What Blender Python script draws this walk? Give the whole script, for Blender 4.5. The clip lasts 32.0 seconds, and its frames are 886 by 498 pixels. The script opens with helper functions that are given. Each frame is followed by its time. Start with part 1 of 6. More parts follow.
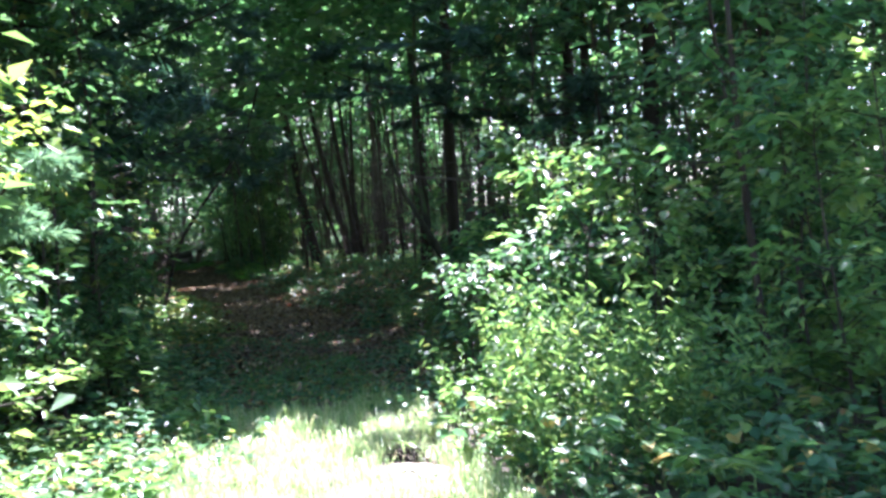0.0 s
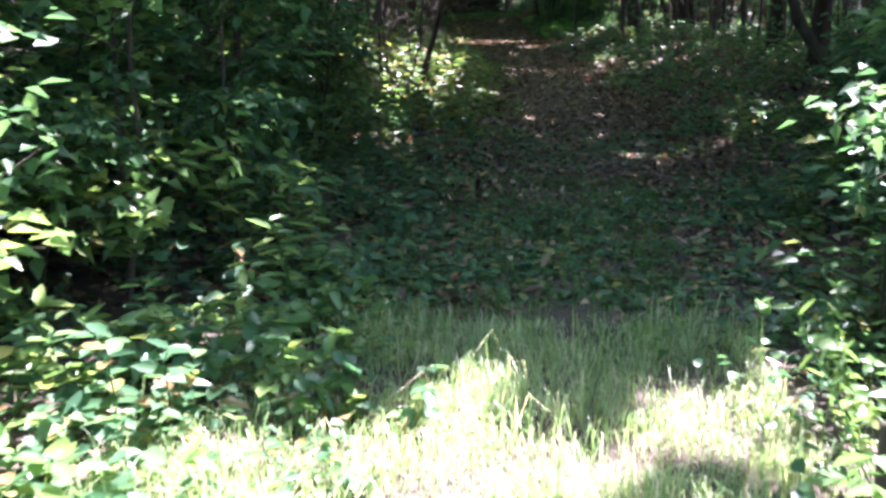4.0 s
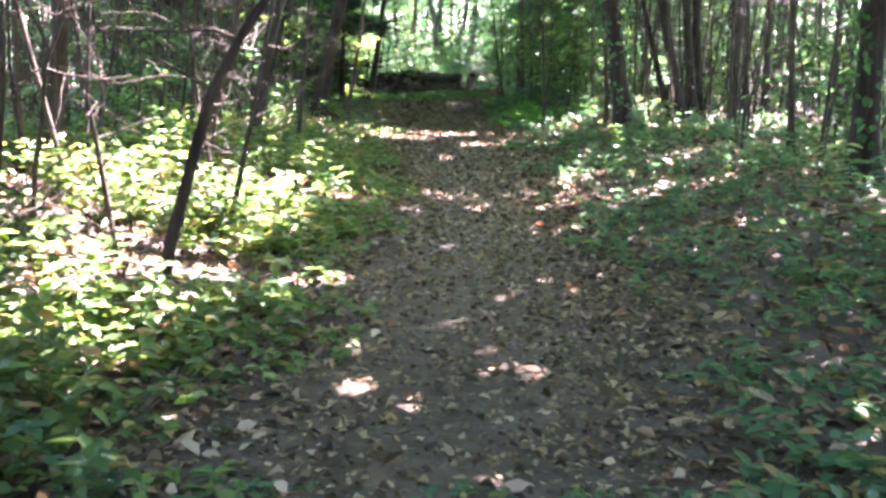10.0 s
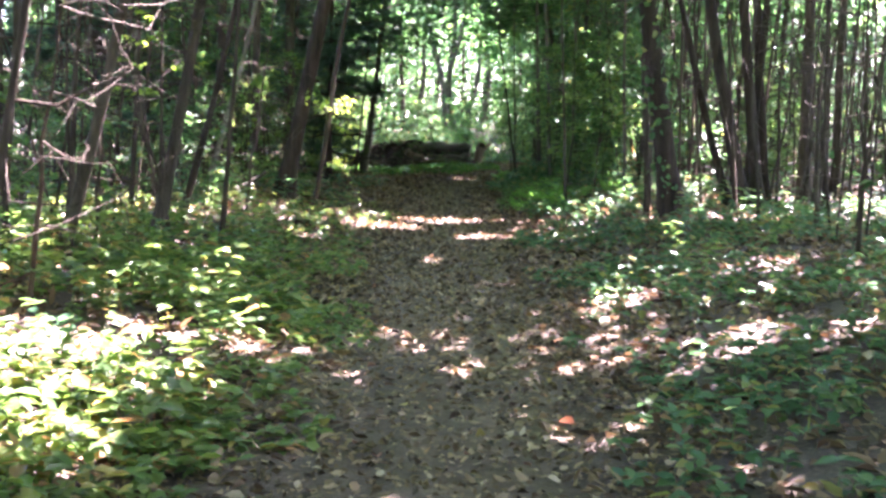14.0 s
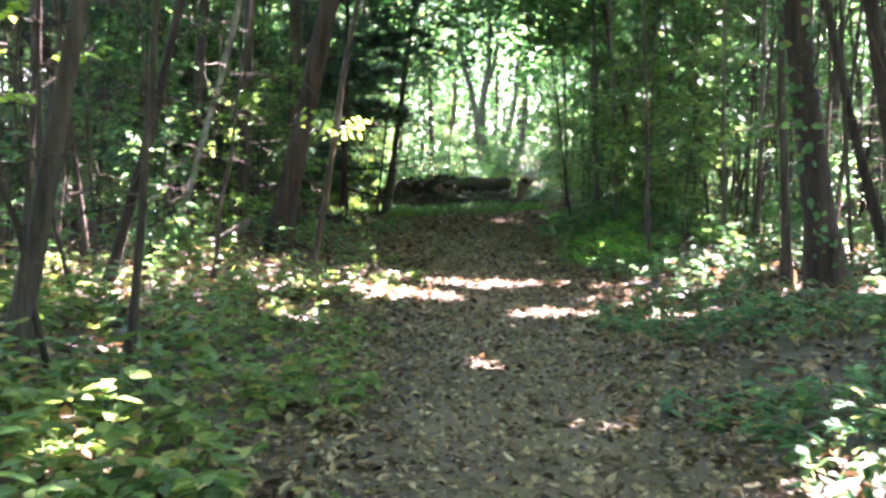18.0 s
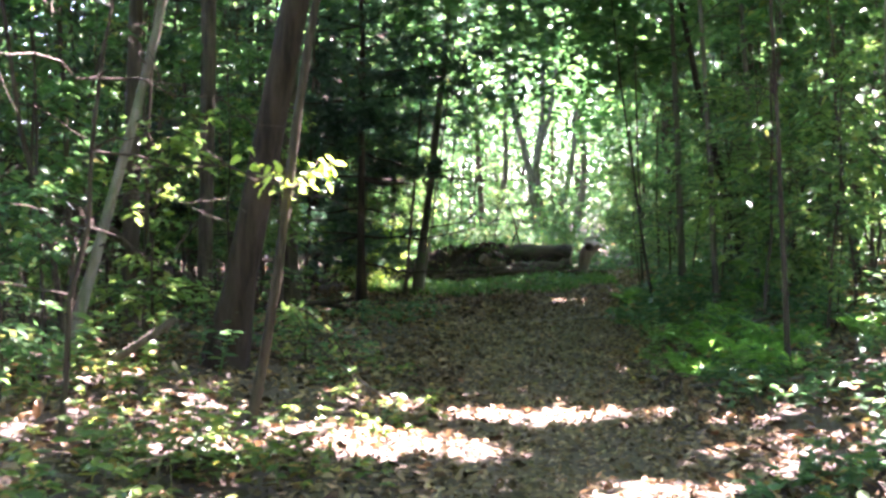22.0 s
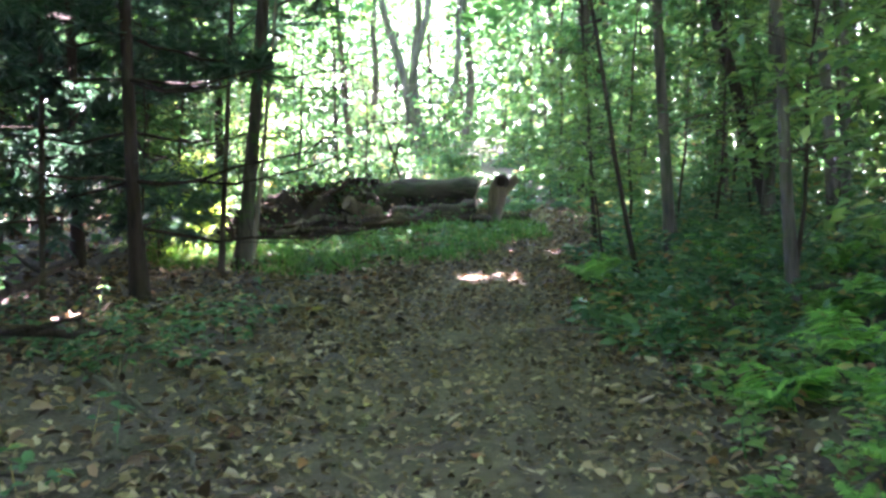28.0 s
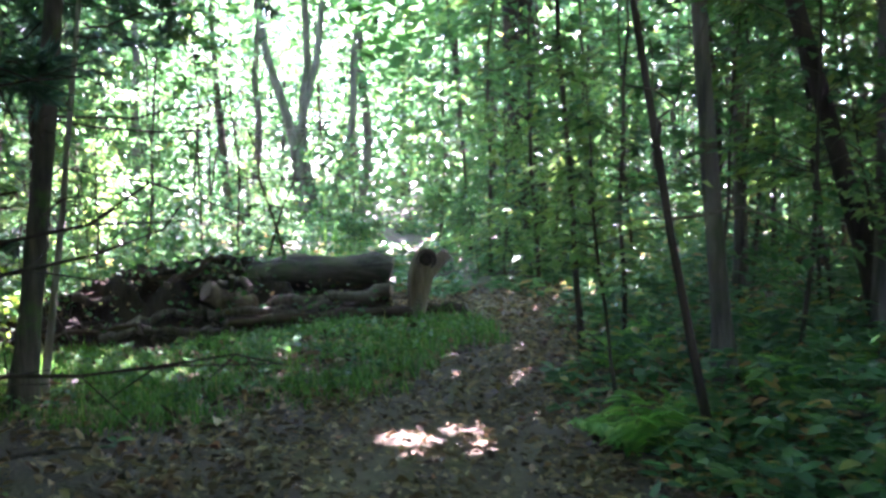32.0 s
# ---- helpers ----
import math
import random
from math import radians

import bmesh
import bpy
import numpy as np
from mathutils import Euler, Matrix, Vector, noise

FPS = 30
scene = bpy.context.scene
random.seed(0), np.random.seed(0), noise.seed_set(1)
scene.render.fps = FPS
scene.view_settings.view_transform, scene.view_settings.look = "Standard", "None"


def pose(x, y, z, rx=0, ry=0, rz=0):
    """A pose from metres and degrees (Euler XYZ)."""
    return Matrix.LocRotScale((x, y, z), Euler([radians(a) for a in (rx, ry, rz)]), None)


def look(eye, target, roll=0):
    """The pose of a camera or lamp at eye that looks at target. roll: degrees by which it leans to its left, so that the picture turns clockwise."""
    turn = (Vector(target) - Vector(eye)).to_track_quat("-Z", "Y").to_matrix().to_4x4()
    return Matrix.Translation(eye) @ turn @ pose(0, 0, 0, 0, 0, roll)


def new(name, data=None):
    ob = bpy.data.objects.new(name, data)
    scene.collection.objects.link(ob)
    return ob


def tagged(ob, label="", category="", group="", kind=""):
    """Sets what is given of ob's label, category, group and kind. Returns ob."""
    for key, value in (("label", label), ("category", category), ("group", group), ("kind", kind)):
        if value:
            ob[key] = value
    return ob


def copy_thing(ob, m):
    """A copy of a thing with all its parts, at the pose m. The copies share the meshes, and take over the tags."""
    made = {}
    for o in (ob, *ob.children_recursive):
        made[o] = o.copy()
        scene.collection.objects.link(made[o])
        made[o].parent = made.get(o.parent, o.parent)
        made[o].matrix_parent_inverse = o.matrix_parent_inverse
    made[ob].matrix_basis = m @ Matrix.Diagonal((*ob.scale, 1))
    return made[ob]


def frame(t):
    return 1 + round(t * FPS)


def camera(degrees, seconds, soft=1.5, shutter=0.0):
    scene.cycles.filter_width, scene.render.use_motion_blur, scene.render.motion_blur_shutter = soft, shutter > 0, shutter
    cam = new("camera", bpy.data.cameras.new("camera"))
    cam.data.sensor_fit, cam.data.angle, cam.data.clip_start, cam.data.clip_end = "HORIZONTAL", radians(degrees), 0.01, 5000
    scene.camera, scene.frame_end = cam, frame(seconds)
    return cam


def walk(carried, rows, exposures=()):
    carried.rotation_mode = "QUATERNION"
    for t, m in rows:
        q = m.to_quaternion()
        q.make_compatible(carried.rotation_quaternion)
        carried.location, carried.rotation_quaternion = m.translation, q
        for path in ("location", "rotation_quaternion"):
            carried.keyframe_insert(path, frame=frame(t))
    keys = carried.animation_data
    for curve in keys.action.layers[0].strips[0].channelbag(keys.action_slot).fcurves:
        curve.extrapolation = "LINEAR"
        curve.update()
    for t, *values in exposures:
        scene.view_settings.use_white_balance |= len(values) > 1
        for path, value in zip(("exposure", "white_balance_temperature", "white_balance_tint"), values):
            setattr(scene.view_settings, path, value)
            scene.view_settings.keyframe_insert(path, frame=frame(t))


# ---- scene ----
cam = camera(42, 32.0, soft=2.9, shutter=0.4)

PATH = [
    (0, pose(-0.502, -6.749, 1.532, 88.61, 3.90, -15.96)),
    (0.5, pose(-0.369, -6.188, 1.538, 89.29, 4.38, -14.80)),
    (1, pose(-0.240, -5.628, 1.510, 89.85, 7.07, -12.18)),
    (1.5, pose(-0.147, -5.031, 1.470, 85.46, 3.18, -7.60)),
    (2, pose(0.019, -4.455, 1.460, 80.94, 1.42, -4.40)),
    (2.5, pose(0.176, -3.918, 1.459, 79.80, -1.22, -2.30)),
    (3, pose(0.249, -3.349, 1.492, 77.69, -1.53, -3.21)),
    (3.5, pose(0.388, -2.769, 1.513, 77.12, -0.23, -0.91)),
    (5.5, pose(0.700, 0.000, 1.563, 76.36, -2.37, 1.60)),
    (6, pose(0.871, 0.717, 1.540, 77.88, -1.63, 1.68)),
    (6.5, pose(1.039, 1.463, 1.525, 78.07, -1.59, 1.47)),
    (7, pose(1.245, 2.208, 1.536, 80.51, -0.95, -2.20)),
    (7.5, pose(1.430, 2.856, 1.551, 81.12, -1.75, -0.06)),
    (8, pose(1.549, 3.543, 1.547, 81.31, 0.78, -0.15)),
    (8.5, pose(1.682, 4.214, 1.516, 81.54, -0.55, 0.83)),
    (9, pose(1.726, 4.885, 1.463, 80.76, -2.30, 1.66)),
    (9.5, pose(1.760, 5.514, 1.484, 80.72, -1.66, -0.78)),
    (10, pose(1.823, 6.097, 1.527, 80.49, -1.83, -0.30)),
    (10.5, pose(1.834, 6.698, 1.522, 80.04, -0.34, -0.87)),
    (11, pose(1.901, 7.310, 1.520, 82.60, -0.56, -0.62)),
    (11.5, pose(1.954, 7.853, 1.492, 84.18, -1.80, -0.61)),
    (12, pose(1.978, 8.404, 1.548, 83.38, -1.62, -1.57)),
    (12.5, pose(2.073, 8.964, 1.565, 83.41, -1.58, -0.29)),
    (13, pose(2.095, 9.587, 1.554, 83.92, -1.30, -0.01)),
    (13.5, pose(2.192, 10.203, 1.491, 84.26, 0.35, 0.25)),
    (14, pose(2.189, 10.776, 1.521, 83.79, -1.83, 0.58)),
    (14.5, pose(2.149, 11.367, 1.513, 82.91, -0.76, 0.18)),
    (16.5, pose(1.902, 13.504, 1.505, 83.98, -0.30, -1.93)),
    (17, pose(1.906, 14.121, 1.521, 82.77, 1.15, -1.13)),
    (17.5, pose(1.955, 14.754, 1.505, 82.57, -1.20, 1.74)),
    (18, pose(1.939, 15.383, 1.462, 85.43, -1.67, 1.95)),
    (18.5, pose(1.976, 16.021, 1.439, 84.49, 0.51, 3.05)),
    (19, pose(1.983, 16.687, 1.462, 84.95, -1.71, 3.45)),
    (19.5, pose(1.961, 17.311, 1.459, 85.82, -2.59, 0.81)),
    (20, pose(1.986, 17.870, 1.475, 85.25, -1.59, 1.62)),
    (20.5, pose(1.962, 18.434, 1.452, 85.48, -1.02, 1.91)),
    (21, pose(2.006, 19.042, 1.453, 85.98, 1.21, 3.24)),
    (21.5, pose(1.988, 19.621, 1.435, 88.54, -1.67, 5.75)),
    (22, pose(1.998, 20.159, 1.439, 88.62, -0.56, 4.77)),
    (22.5, pose(2.034, 20.772, 1.464, 88.03, -1.09, 6.12)),
    (23, pose(2.070, 21.345, 1.464, 86.66, 0.75, 5.61)),
    (23.5, pose(2.158, 22.009, 1.447, 86.11, 1.57, 4.23)),
    (24, pose(2.207, 22.551, 1.410, 85.68, -1.67, 4.45)),
    (24.5, pose(2.280, 23.178, 1.418, 84.82, 0.60, 2.47)),
    (26.5, pose(1.877, 25.471, 1.498, 84.12, -1.58, 3.23)),
    (27, pose(1.854, 26.078, 1.469, 84.53, 3.15, 3.65)),
    (27.5, pose(1.826, 26.764, 1.467, 85.64, -0.13, 2.14)),
    (28, pose(1.764, 27.323, 1.481, 84.77, 1.21, -1.57)),
    (28.5, pose(1.769, 27.896, 1.506, 85.33, 0.25, -0.13)),
    (29, pose(1.713, 28.411, 1.489, 84.91, -1.64, -0.23)),
    (29.5, pose(1.721, 29.038, 1.456, 86.42, 2.45, -0.23)),
    (30, pose(1.693, 29.614, 1.450, 89.03, -1.75, -3.26)),
    (30.5, pose(1.686, 30.128, 1.474, 88.23, 1.03, -8.49)),
    (31, pose(1.747, 30.685, 1.502, 87.77, 0.76, -7.50)),
    (31.5, pose(1.746, 31.297, 1.491, 87.08, 0.60, -7.96)),
    (32, pose(1.789, 31.798, 1.478, 87.73, 1.61, -7.01)),
]
# brightness of the clip's picture on the way: bright at the clearing, stopped down in its sun, opened again in the wood
walk(cam, PATH, exposures=[(t, e, k, w) for t, e, k, w in ((0, 3.15, 5400, 32), (1.0, 3.85, 5300, 28), (1.5, 3.2, 5200, 40), (2.0, 2.45, 5150, 52), (2.5, 1.95, 5300, 44), (3.0, 1.6, 5450, 37), (3.5, 2.4, 5600, 38), (5.0, 4.9, 5850, 40), (6.0, 5.75, 6150, 40), (7, 5.45, 5950, 43), (8, 5.1, 5850, 44), (9, 5.1, 5900, 43), (12, 5.08, 5900, 50), (14, 4.95, 6000, 48), (17, 5.05, 5950, 46), (18, 5.2, 6050, 43), (20, 5.15, 6100, 47), (23, 5.1, 6150, 44), (24, 5.25, 6050, 45), (27, 5.83, 5850, 47), (28, 5.85, 5800, 48), (29, 5.65, 5700, 48), (30, 5.25, 5600, 50), (32, 5.36, 5550, 51))])

# ---- world and sun ----
SUN_AZ, SUN_EL = radians(34), radians(56)  # from the north (+y) towards the east (+x), above the horizon
TO_SUN = np.array([math.sin(SUN_AZ) * math.cos(SUN_EL), math.cos(SUN_AZ) * math.cos(SUN_EL), math.sin(SUN_EL)])
world = bpy.data.worlds.new("sky")
scene.world = world
world.use_nodes = True
sky = world.node_tree.nodes.new("ShaderNodeTexSky")
sky.sky_type, sky.sun_disc = "NISHITA", False
sky.sun_elevation, sky.sun_rotation = SUN_EL, SUN_AZ
world.node_tree.links.new(sky.outputs[0], world.node_tree.nodes["Background"].inputs[0])
world.node_tree.nodes["Background"].inputs[1].default_value = 0.1
sun = new("sun", bpy.data.lights.new("sun", "SUN"))
sun.data.energy, sun.data.angle, sun.data.color = 5.0, radians(0.53), (1.0, 0.95, 0.86)
sun.matrix_world = look(TO_SUN * 60, (0, 0, 0))

# ---- materials ----


def nodes_of(name):
    m = bpy.data.materials.new(name)
    m.use_nodes = True
    t = m.node_tree
    return m, t, t.nodes["Principled BSDF"]


def ramp(t, stops, fac):
    r = t.nodes.new("ShaderNodeValToRGB")
    e = r.color_ramp.elements
    while len(e) < len(stops):
        e.new(0.5)
    for el, (p, c) in zip(e, stops):
        el.position, el.color = p, (*c, 1)
    t.links.new(fac, r.inputs[0])
    return r.outputs[0]


def noise_tex(t, scale, detail=4.0, stretch=None, rough=0.6):
    n = t.nodes.new("ShaderNodeTexNoise")
    n.inputs["Scale"].default_value, n.inputs["Detail"].default_value, n.inputs["Roughness"].default_value = scale, detail, rough
    c = t.nodes.new("ShaderNodeTexCoord")
    if stretch:
        m = t.nodes.new("ShaderNodeMapping")
        m.inputs["Scale"].default_value = stretch
        t.links.new(c.outputs["Object"], m.inputs[0])
        t.links.new(m.outputs[0], n.inputs["Vector"])
    else:
        t.links.new(c.outputs["Object"], n.inputs["Vector"])
    return n.outputs["Fac"]


def mix(t, fac, a, b, kind="MIX"):
    m = t.nodes.new("ShaderNodeMix")
    m.data_type, m.blend_type = "RGBA", kind
    if isinstance(fac, float):
        m.inputs[0].default_value = fac
    else:
        t.links.new(fac, m.inputs[0])
    for i, v in ((6, a), (7, b)):
        if isinstance(v, tuple):
            m.inputs[i].default_value = (*v, 1)
        else:
            t.links.new(v, m.inputs[i])
    return m.outputs[2]


def bump(t, p, height, strength, dist=0.01):
    b = t.nodes.new("ShaderNodeBump")
    b.inputs["Strength"].default_value, b.inputs["Distance"].default_value = strength, dist
    t.links.new(height, b.inputs["Height"])
    t.links.new(b.outputs[0], p.inputs["Normal"])


def leaf_material(name, stops, glow, through_share=0.45, rough=0.42, gloss=0.45):
    """Thin leaf: reflected colour varied leaf by leaf, and light let through."""
    m, t, p = nodes_of(name)
    g = t.nodes.new("ShaderNodeNewGeometry")
    col = ramp(t, stops, g.outputs["Random Per Island"])
    col = mix(t, 0.5, col, ramp(t, [(0.3, (0.55, 0.55, 0.5)), (0.7, (1.25, 1.2, 1.1))], noise_tex(t, 3.0)), "MULTIPLY")
    t.links.new(col, p.inputs["Base Color"])
    p.inputs["Roughness"].default_value = rough
    p.inputs["Specular IOR Level"].default_value = gloss
    tr = t.nodes.new("ShaderNodeBsdfTranslucent")
    t.links.new(mix(t, 1.0, col, glow, "MULTIPLY"), tr.inputs[0])
    mx = t.nodes.new("ShaderNodeMixShader")
    mx.inputs[0].default_value = through_share
    t.links.new(p.outputs[0], mx.inputs[1])
    t.links.new(tr.outputs[0], mx.inputs[2])
    t.links.new(mx.outputs[0], t.nodes["Material Output"].inputs[0])
    return m


def bark_material(name, dark, light, scale=9.0, moss=0.0, grain=(1, 1, 0.13)):
    m, t, p = nodes_of(name)
    n = noise_tex(t, scale * 1.6, 8, grain, 0.7)
    col = ramp(t, [(0.38, dark), (0.66, light)], n)
    blot = noise_tex(t, 1.7, 3)
    col = mix(t, ramp(t, [(0.5, (0, 0, 0)), (0.68, (0.6, 0.6, 0.6))], blot), col, tuple(0.75 * a + s for a, s in zip(light, (0.022, 0.02, 0.015))))
    if moss:
        col = mix(t, ramp(t, [(0.52, (0, 0, 0)), (0.62, (moss, moss, moss))], noise_tex(t, 4.0, 5)), col, (0.06, 0.11, 0.025))
    t.links.new(col, p.inputs["Base Color"])
    p.inputs["Roughness"].default_value = 0.85
    p.inputs["Specular IOR Level"].default_value = 0.2
    bump(t, p, n, 1.0, 0.05)
    return m


LEAF = leaf_material("green_leaf", [(0.0, (0.036, 0.09, 0.04)), (0.5, (0.058, 0.135, 0.056)), (0.9, (0.1, 0.19, 0.066)), (1.0, (0.24, 0.23, 0.07))], (2.0, 2.1, 1.5), 0.45, 0.45, 0.28)
LEAF_LIGHT = leaf_material("light_green_leaf", [(0.0, (0.08, 0.17, 0.055)), (0.6, (0.13, 0.24, 0.075)), (1.0, (0.22, 0.3, 0.09))], (2.0, 1.9, 1.3), 0.42, 0.36, 0.42)
LEAF_COVER = leaf_material("ground_cover_leaf", [(0.0, (0.045, 0.12, 0.06)), (0.55, (0.075, 0.165, 0.075)), (0.86, (0.12, 0.21, 0.085)), (0.93, (0.3, 0.28, 0.09)), (1.0, (0.33, 0.18, 0.1))], (1.8, 1.8, 1.3), 0.4, 0.4, 0.28)
# ground cover leaf, its colour yellowed to imitate sun on the left bank
LEAF_OLIVE = leaf_material("olive_ground_cover_leaf", [(0.0, (0.06, 0.12, 0.038)), (0.5, (0.1, 0.175, 0.05)), (0.84, (0.17, 0.235, 0.065)), (0.92, (0.34, 0.29, 0.09)), (1.0, (0.34, 0.17, 0.09))], (1.8, 1.8, 1.1), 0.4, 0.4, 0.35)
LEAF_CANOPY = leaf_material("canopy_leaf", [(0.0, (0.042, 0.105, 0.046)), (0.6, (0.07, 0.155, 0.064)), (1.0, (0.13, 0.215, 0.08))], (1.9, 2.1, 1.5), 0.45, 0.5, 0.3)
# leaf colour brightened and yellowed to imitate sun shining through
LEAF_GLOW = leaf_material("sunlit_yellow_green_leaf", [(0.0, (0.22, 0.36, 0.07)), (1.0, (0.32, 0.45, 0.1))], (1.8, 1.7, 1.0), 0.5)
LEAF_FERN = leaf_material("fern_frond", [(0.0, (0.1, 0.25, 0.06)), (0.6, (0.17, 0.35, 0.09)), (1.0, (0.26, 0.43, 0.12))], (1.8, 1.9, 1.2), 0.5)
NEEDLE = leaf_material("pine_needles", [(0.0, (0.025, 0.07, 0.045)), (0.6, (0.045, 0.105, 0.065)), (1.0, (0.08, 0.15, 0.09))], (1.6, 1.7, 1.3), 0.25, 0.5)
# needles paled in their colour to look lit by the sun
NEEDLE_SUNLIT = leaf_material("sunlit_pine_needles", [(0.0, (0.1, 0.2, 0.12)), (0.6, (0.16, 0.28, 0.16)), (1.0, (0.24, 0.36, 0.2))], (1.5, 1.6, 1.3), 0.35, 0.4)
GRASS = leaf_material("grass_blade", [(0.0, (0.14, 0.25, 0.09)), (0.5, (0.24, 0.37, 0.14)), (0.8, (0.4, 0.47, 0.24)), (1.0, (0.58, 0.53, 0.36))], (1.6, 1.6, 1.2), 0.4, 0.4)
# green grass with shade put into its colour; GRASS is paled for sun
GRASS_DARKENED = leaf_material("darkened_green_grass_blade", [(0.0, (0.034, 0.105, 0.024)), (0.6, (0.068, 0.18, 0.036)), (0.93, (0.14, 0.27, 0.05)), (1.0, (0.3, 0.26, 0.12))], (1.7, 1.8, 1.1), 0.4, 0.55, 0.2)
LITTER = leaf_material("dead_leaf", [(0.0, (0.03, 0.02, 0.011)), (0.3, (0.085, 0.056, 0.03)), (0.6, (0.21, 0.142, 0.08)), (0.84, (0.36, 0.255, 0.15)), (0.94, (0.45, 0.36, 0.24)), (0.97, (0.3, 0.12, 0.07)), (1.0, (0.42, 0.34, 0.12))], (1.2, 1.0, 0.8), 0.15, 0.65, 0.25)
LITTER_TRODDEN = leaf_material("trodden_leaf_bits", [(0.0, (0.05, 0.035, 0.019)), (0.4, (0.14, 0.098, 0.053)), (0.8, (0.28, 0.2, 0.112)), (1.0, (0.44, 0.34, 0.21))], (1.2, 1.0, 0.8), 0.12, 0.75, 0.2)
BARK = bark_material("grey_brown_bark", (0.028, 0.021, 0.014), (0.105, 0.08, 0.055))
BARK_DARK = bark_material("dark_furrowed_bark", (0.016, 0.011, 0.008), (0.062, 0.043, 0.029), 7.0)
BARK_GREY = bark_material("smooth_grey_bark", (0.05, 0.042, 0.032), (0.17, 0.145, 0.11), 6.0, 0.25)
BARK_PALE = bark_material("pale_smooth_bark", (0.12, 0.10, 0.075), (0.3, 0.27, 0.21), 5.0, 0.4)
BARK_MOSS = bark_material("mossy_bark", (0.03, 0.025, 0.018), (0.12, 0.10, 0.07), 8.0, 0.7)
BARK_GREEN = bark_material("moss_covered_bark", (0.022, 0.02, 0.012), (0.09, 0.08, 0.045), 8.0, 0.95)
BARK_RED = bark_material("rotting_red_brown_bark", (0.02, 0.012, 0.008), (0.09, 0.055, 0.035), 8.0, 0.15, (0.2, 1, 1))
DEADWOOD = bark_material("weathered_dead_wood", (0.06, 0.048, 0.036), (0.2, 0.165, 0.125), 12.0)
# weathered log bark, lightened all over to imitate sky light on its top
BARK_LOG = bark_material("weathered_bark_sky_lightened", (0.025, 0.02, 0.016), (0.13, 0.108, 0.085), 6.0, 0.35, (0.2, 1, 1))
STUMPWOOD = bark_material("pale_brown_stump_wood", (0.09, 0.062, 0.042), (0.3, 0.22, 0.15), 5.0)


def cut_material():
    m, t, p = nodes_of("sawn_wood")
    c = t.nodes.new("ShaderNodeTexCoord")
    w = t.nodes.new("ShaderNodeTexWave")
    w.wave_type, w.rings_direction = "RINGS", "X"
    w.inputs["Scale"].default_value, w.inputs["Distortion"].default_value = 14.0, 2.5
    t.links.new(c.outputs["Object"], w.inputs["Vector"])
    col = mix(t, noise_tex(t, 6.0), ramp(t, [(0.0, (0.16, 0.11, 0.075)), (1.0, (0.34, 0.26, 0.19))], w.outputs["Fac"]), (0.08, 0.06, 0.045))
    t.links.new(col, p.inputs["Base Color"])
    p.inputs["Roughness"].default_value = 0.8
    return m


CUT = cut_material()


def soil_material():
    m, t, p = nodes_of("forest_soil")
    a = t.nodes.new("ShaderNodeAttribute")
    a.attribute_name = "wear"
    fine, mid, wide = noise_tex(t, 38.0, 6), noise_tex(t, 7.0, 5), noise_tex(t, 0.9, 3)
    litter = ramp(t, [(0.25, (0.022, 0.016, 0.011)), (0.5, (0.07, 0.05, 0.034)), (0.75, (0.17, 0.13, 0.09))], fine)
    worn = ramp(t, [(0.3, (0.065, 0.046, 0.024)), (0.7, (0.17, 0.12, 0.062))], mid)
    edge = t.nodes.new("ShaderNodeMath")
    edge.operation = "MULTIPLY"
    t.links.new(a.outputs["Fac"], edge.inputs[0])
    t.links.new(ramp(t, [(0.38, (0.25, 0.25, 0.25)), (0.62, (1, 1, 1))], wide), edge.inputs[1])
    col = mix(t, edge.outputs[0], litter, worn)
    col = mix(t, 0.6, col, ramp(t, [(0.3, (0.6, 0.58, 0.55)), (0.7, (1.2, 1.15, 1.1))], mid), "MULTIPLY")
    t.links.new(col, p.inputs["Base Color"])
    p.inputs["Roughness"].default_value = 0.9
    bump(t, p, fine, 0.8, 0.02)
    return m


SOIL = soil_material()


def clay_material():
    m, t, p = nodes_of("pale_dry_earth")
    n = noise_tex(t, 22.0, 6)
    t.links.new(ramp(t, [(0.3, (0.2, 0.15, 0.11)), (0.7, (0.42, 0.35, 0.28))], n), p.inputs["Base Color"])
    p.inputs["Roughness"].default_value = 0.95
    bump(t, p, n, 0.8, 0.02)
    return m


CLAY = clay_material()

# ---- geometry helpers ----
rng = np.random.default_rng(7)


class Geo:
    """Collects vertices and faces, and links them as one mesh object."""

    def __init__(self):
        self.v, self.loops, self.sizes, self.n = [], [], [], 0

    def add(self, verts, faces):
        verts, faces = np.asarray(verts, float).reshape(-1, 3), np.asarray(faces, int)
        self.v.append(verts)
        self.loops.append((faces + self.n).ravel())
        self.sizes.append(np.full(len(faces), faces.shape[1]))
        self.n += len(verts)
        return self

    def data(self, name, material, smooth=False):
        me = bpy.data.meshes.new(name)
        v, lo, si = np.concatenate(self.v), np.concatenate(self.loops), np.concatenate(self.sizes)
        me.vertices.add(len(v))
        me.vertices.foreach_set("co", v.ravel())
        me.loops.add(len(lo))
        me.loops.foreach_set("vertex_index", lo)
        me.polygons.add(len(si))
        me.polygons.foreach_set("loop_start", np.concatenate([[0], np.cumsum(si)[:-1]]))
        if smooth:
            me.polygons.foreach_set("use_smooth", np.ones(len(si), bool))
        me.materials.append(material)
        me.update(calc_edges=True)
        me.validate()
        return me


def part(name, geo, material, parent, label="", smooth=False):
    ob = new(name, geo.data(name, material, smooth))
    ob.parent = parent
    return tagged(ob, label)


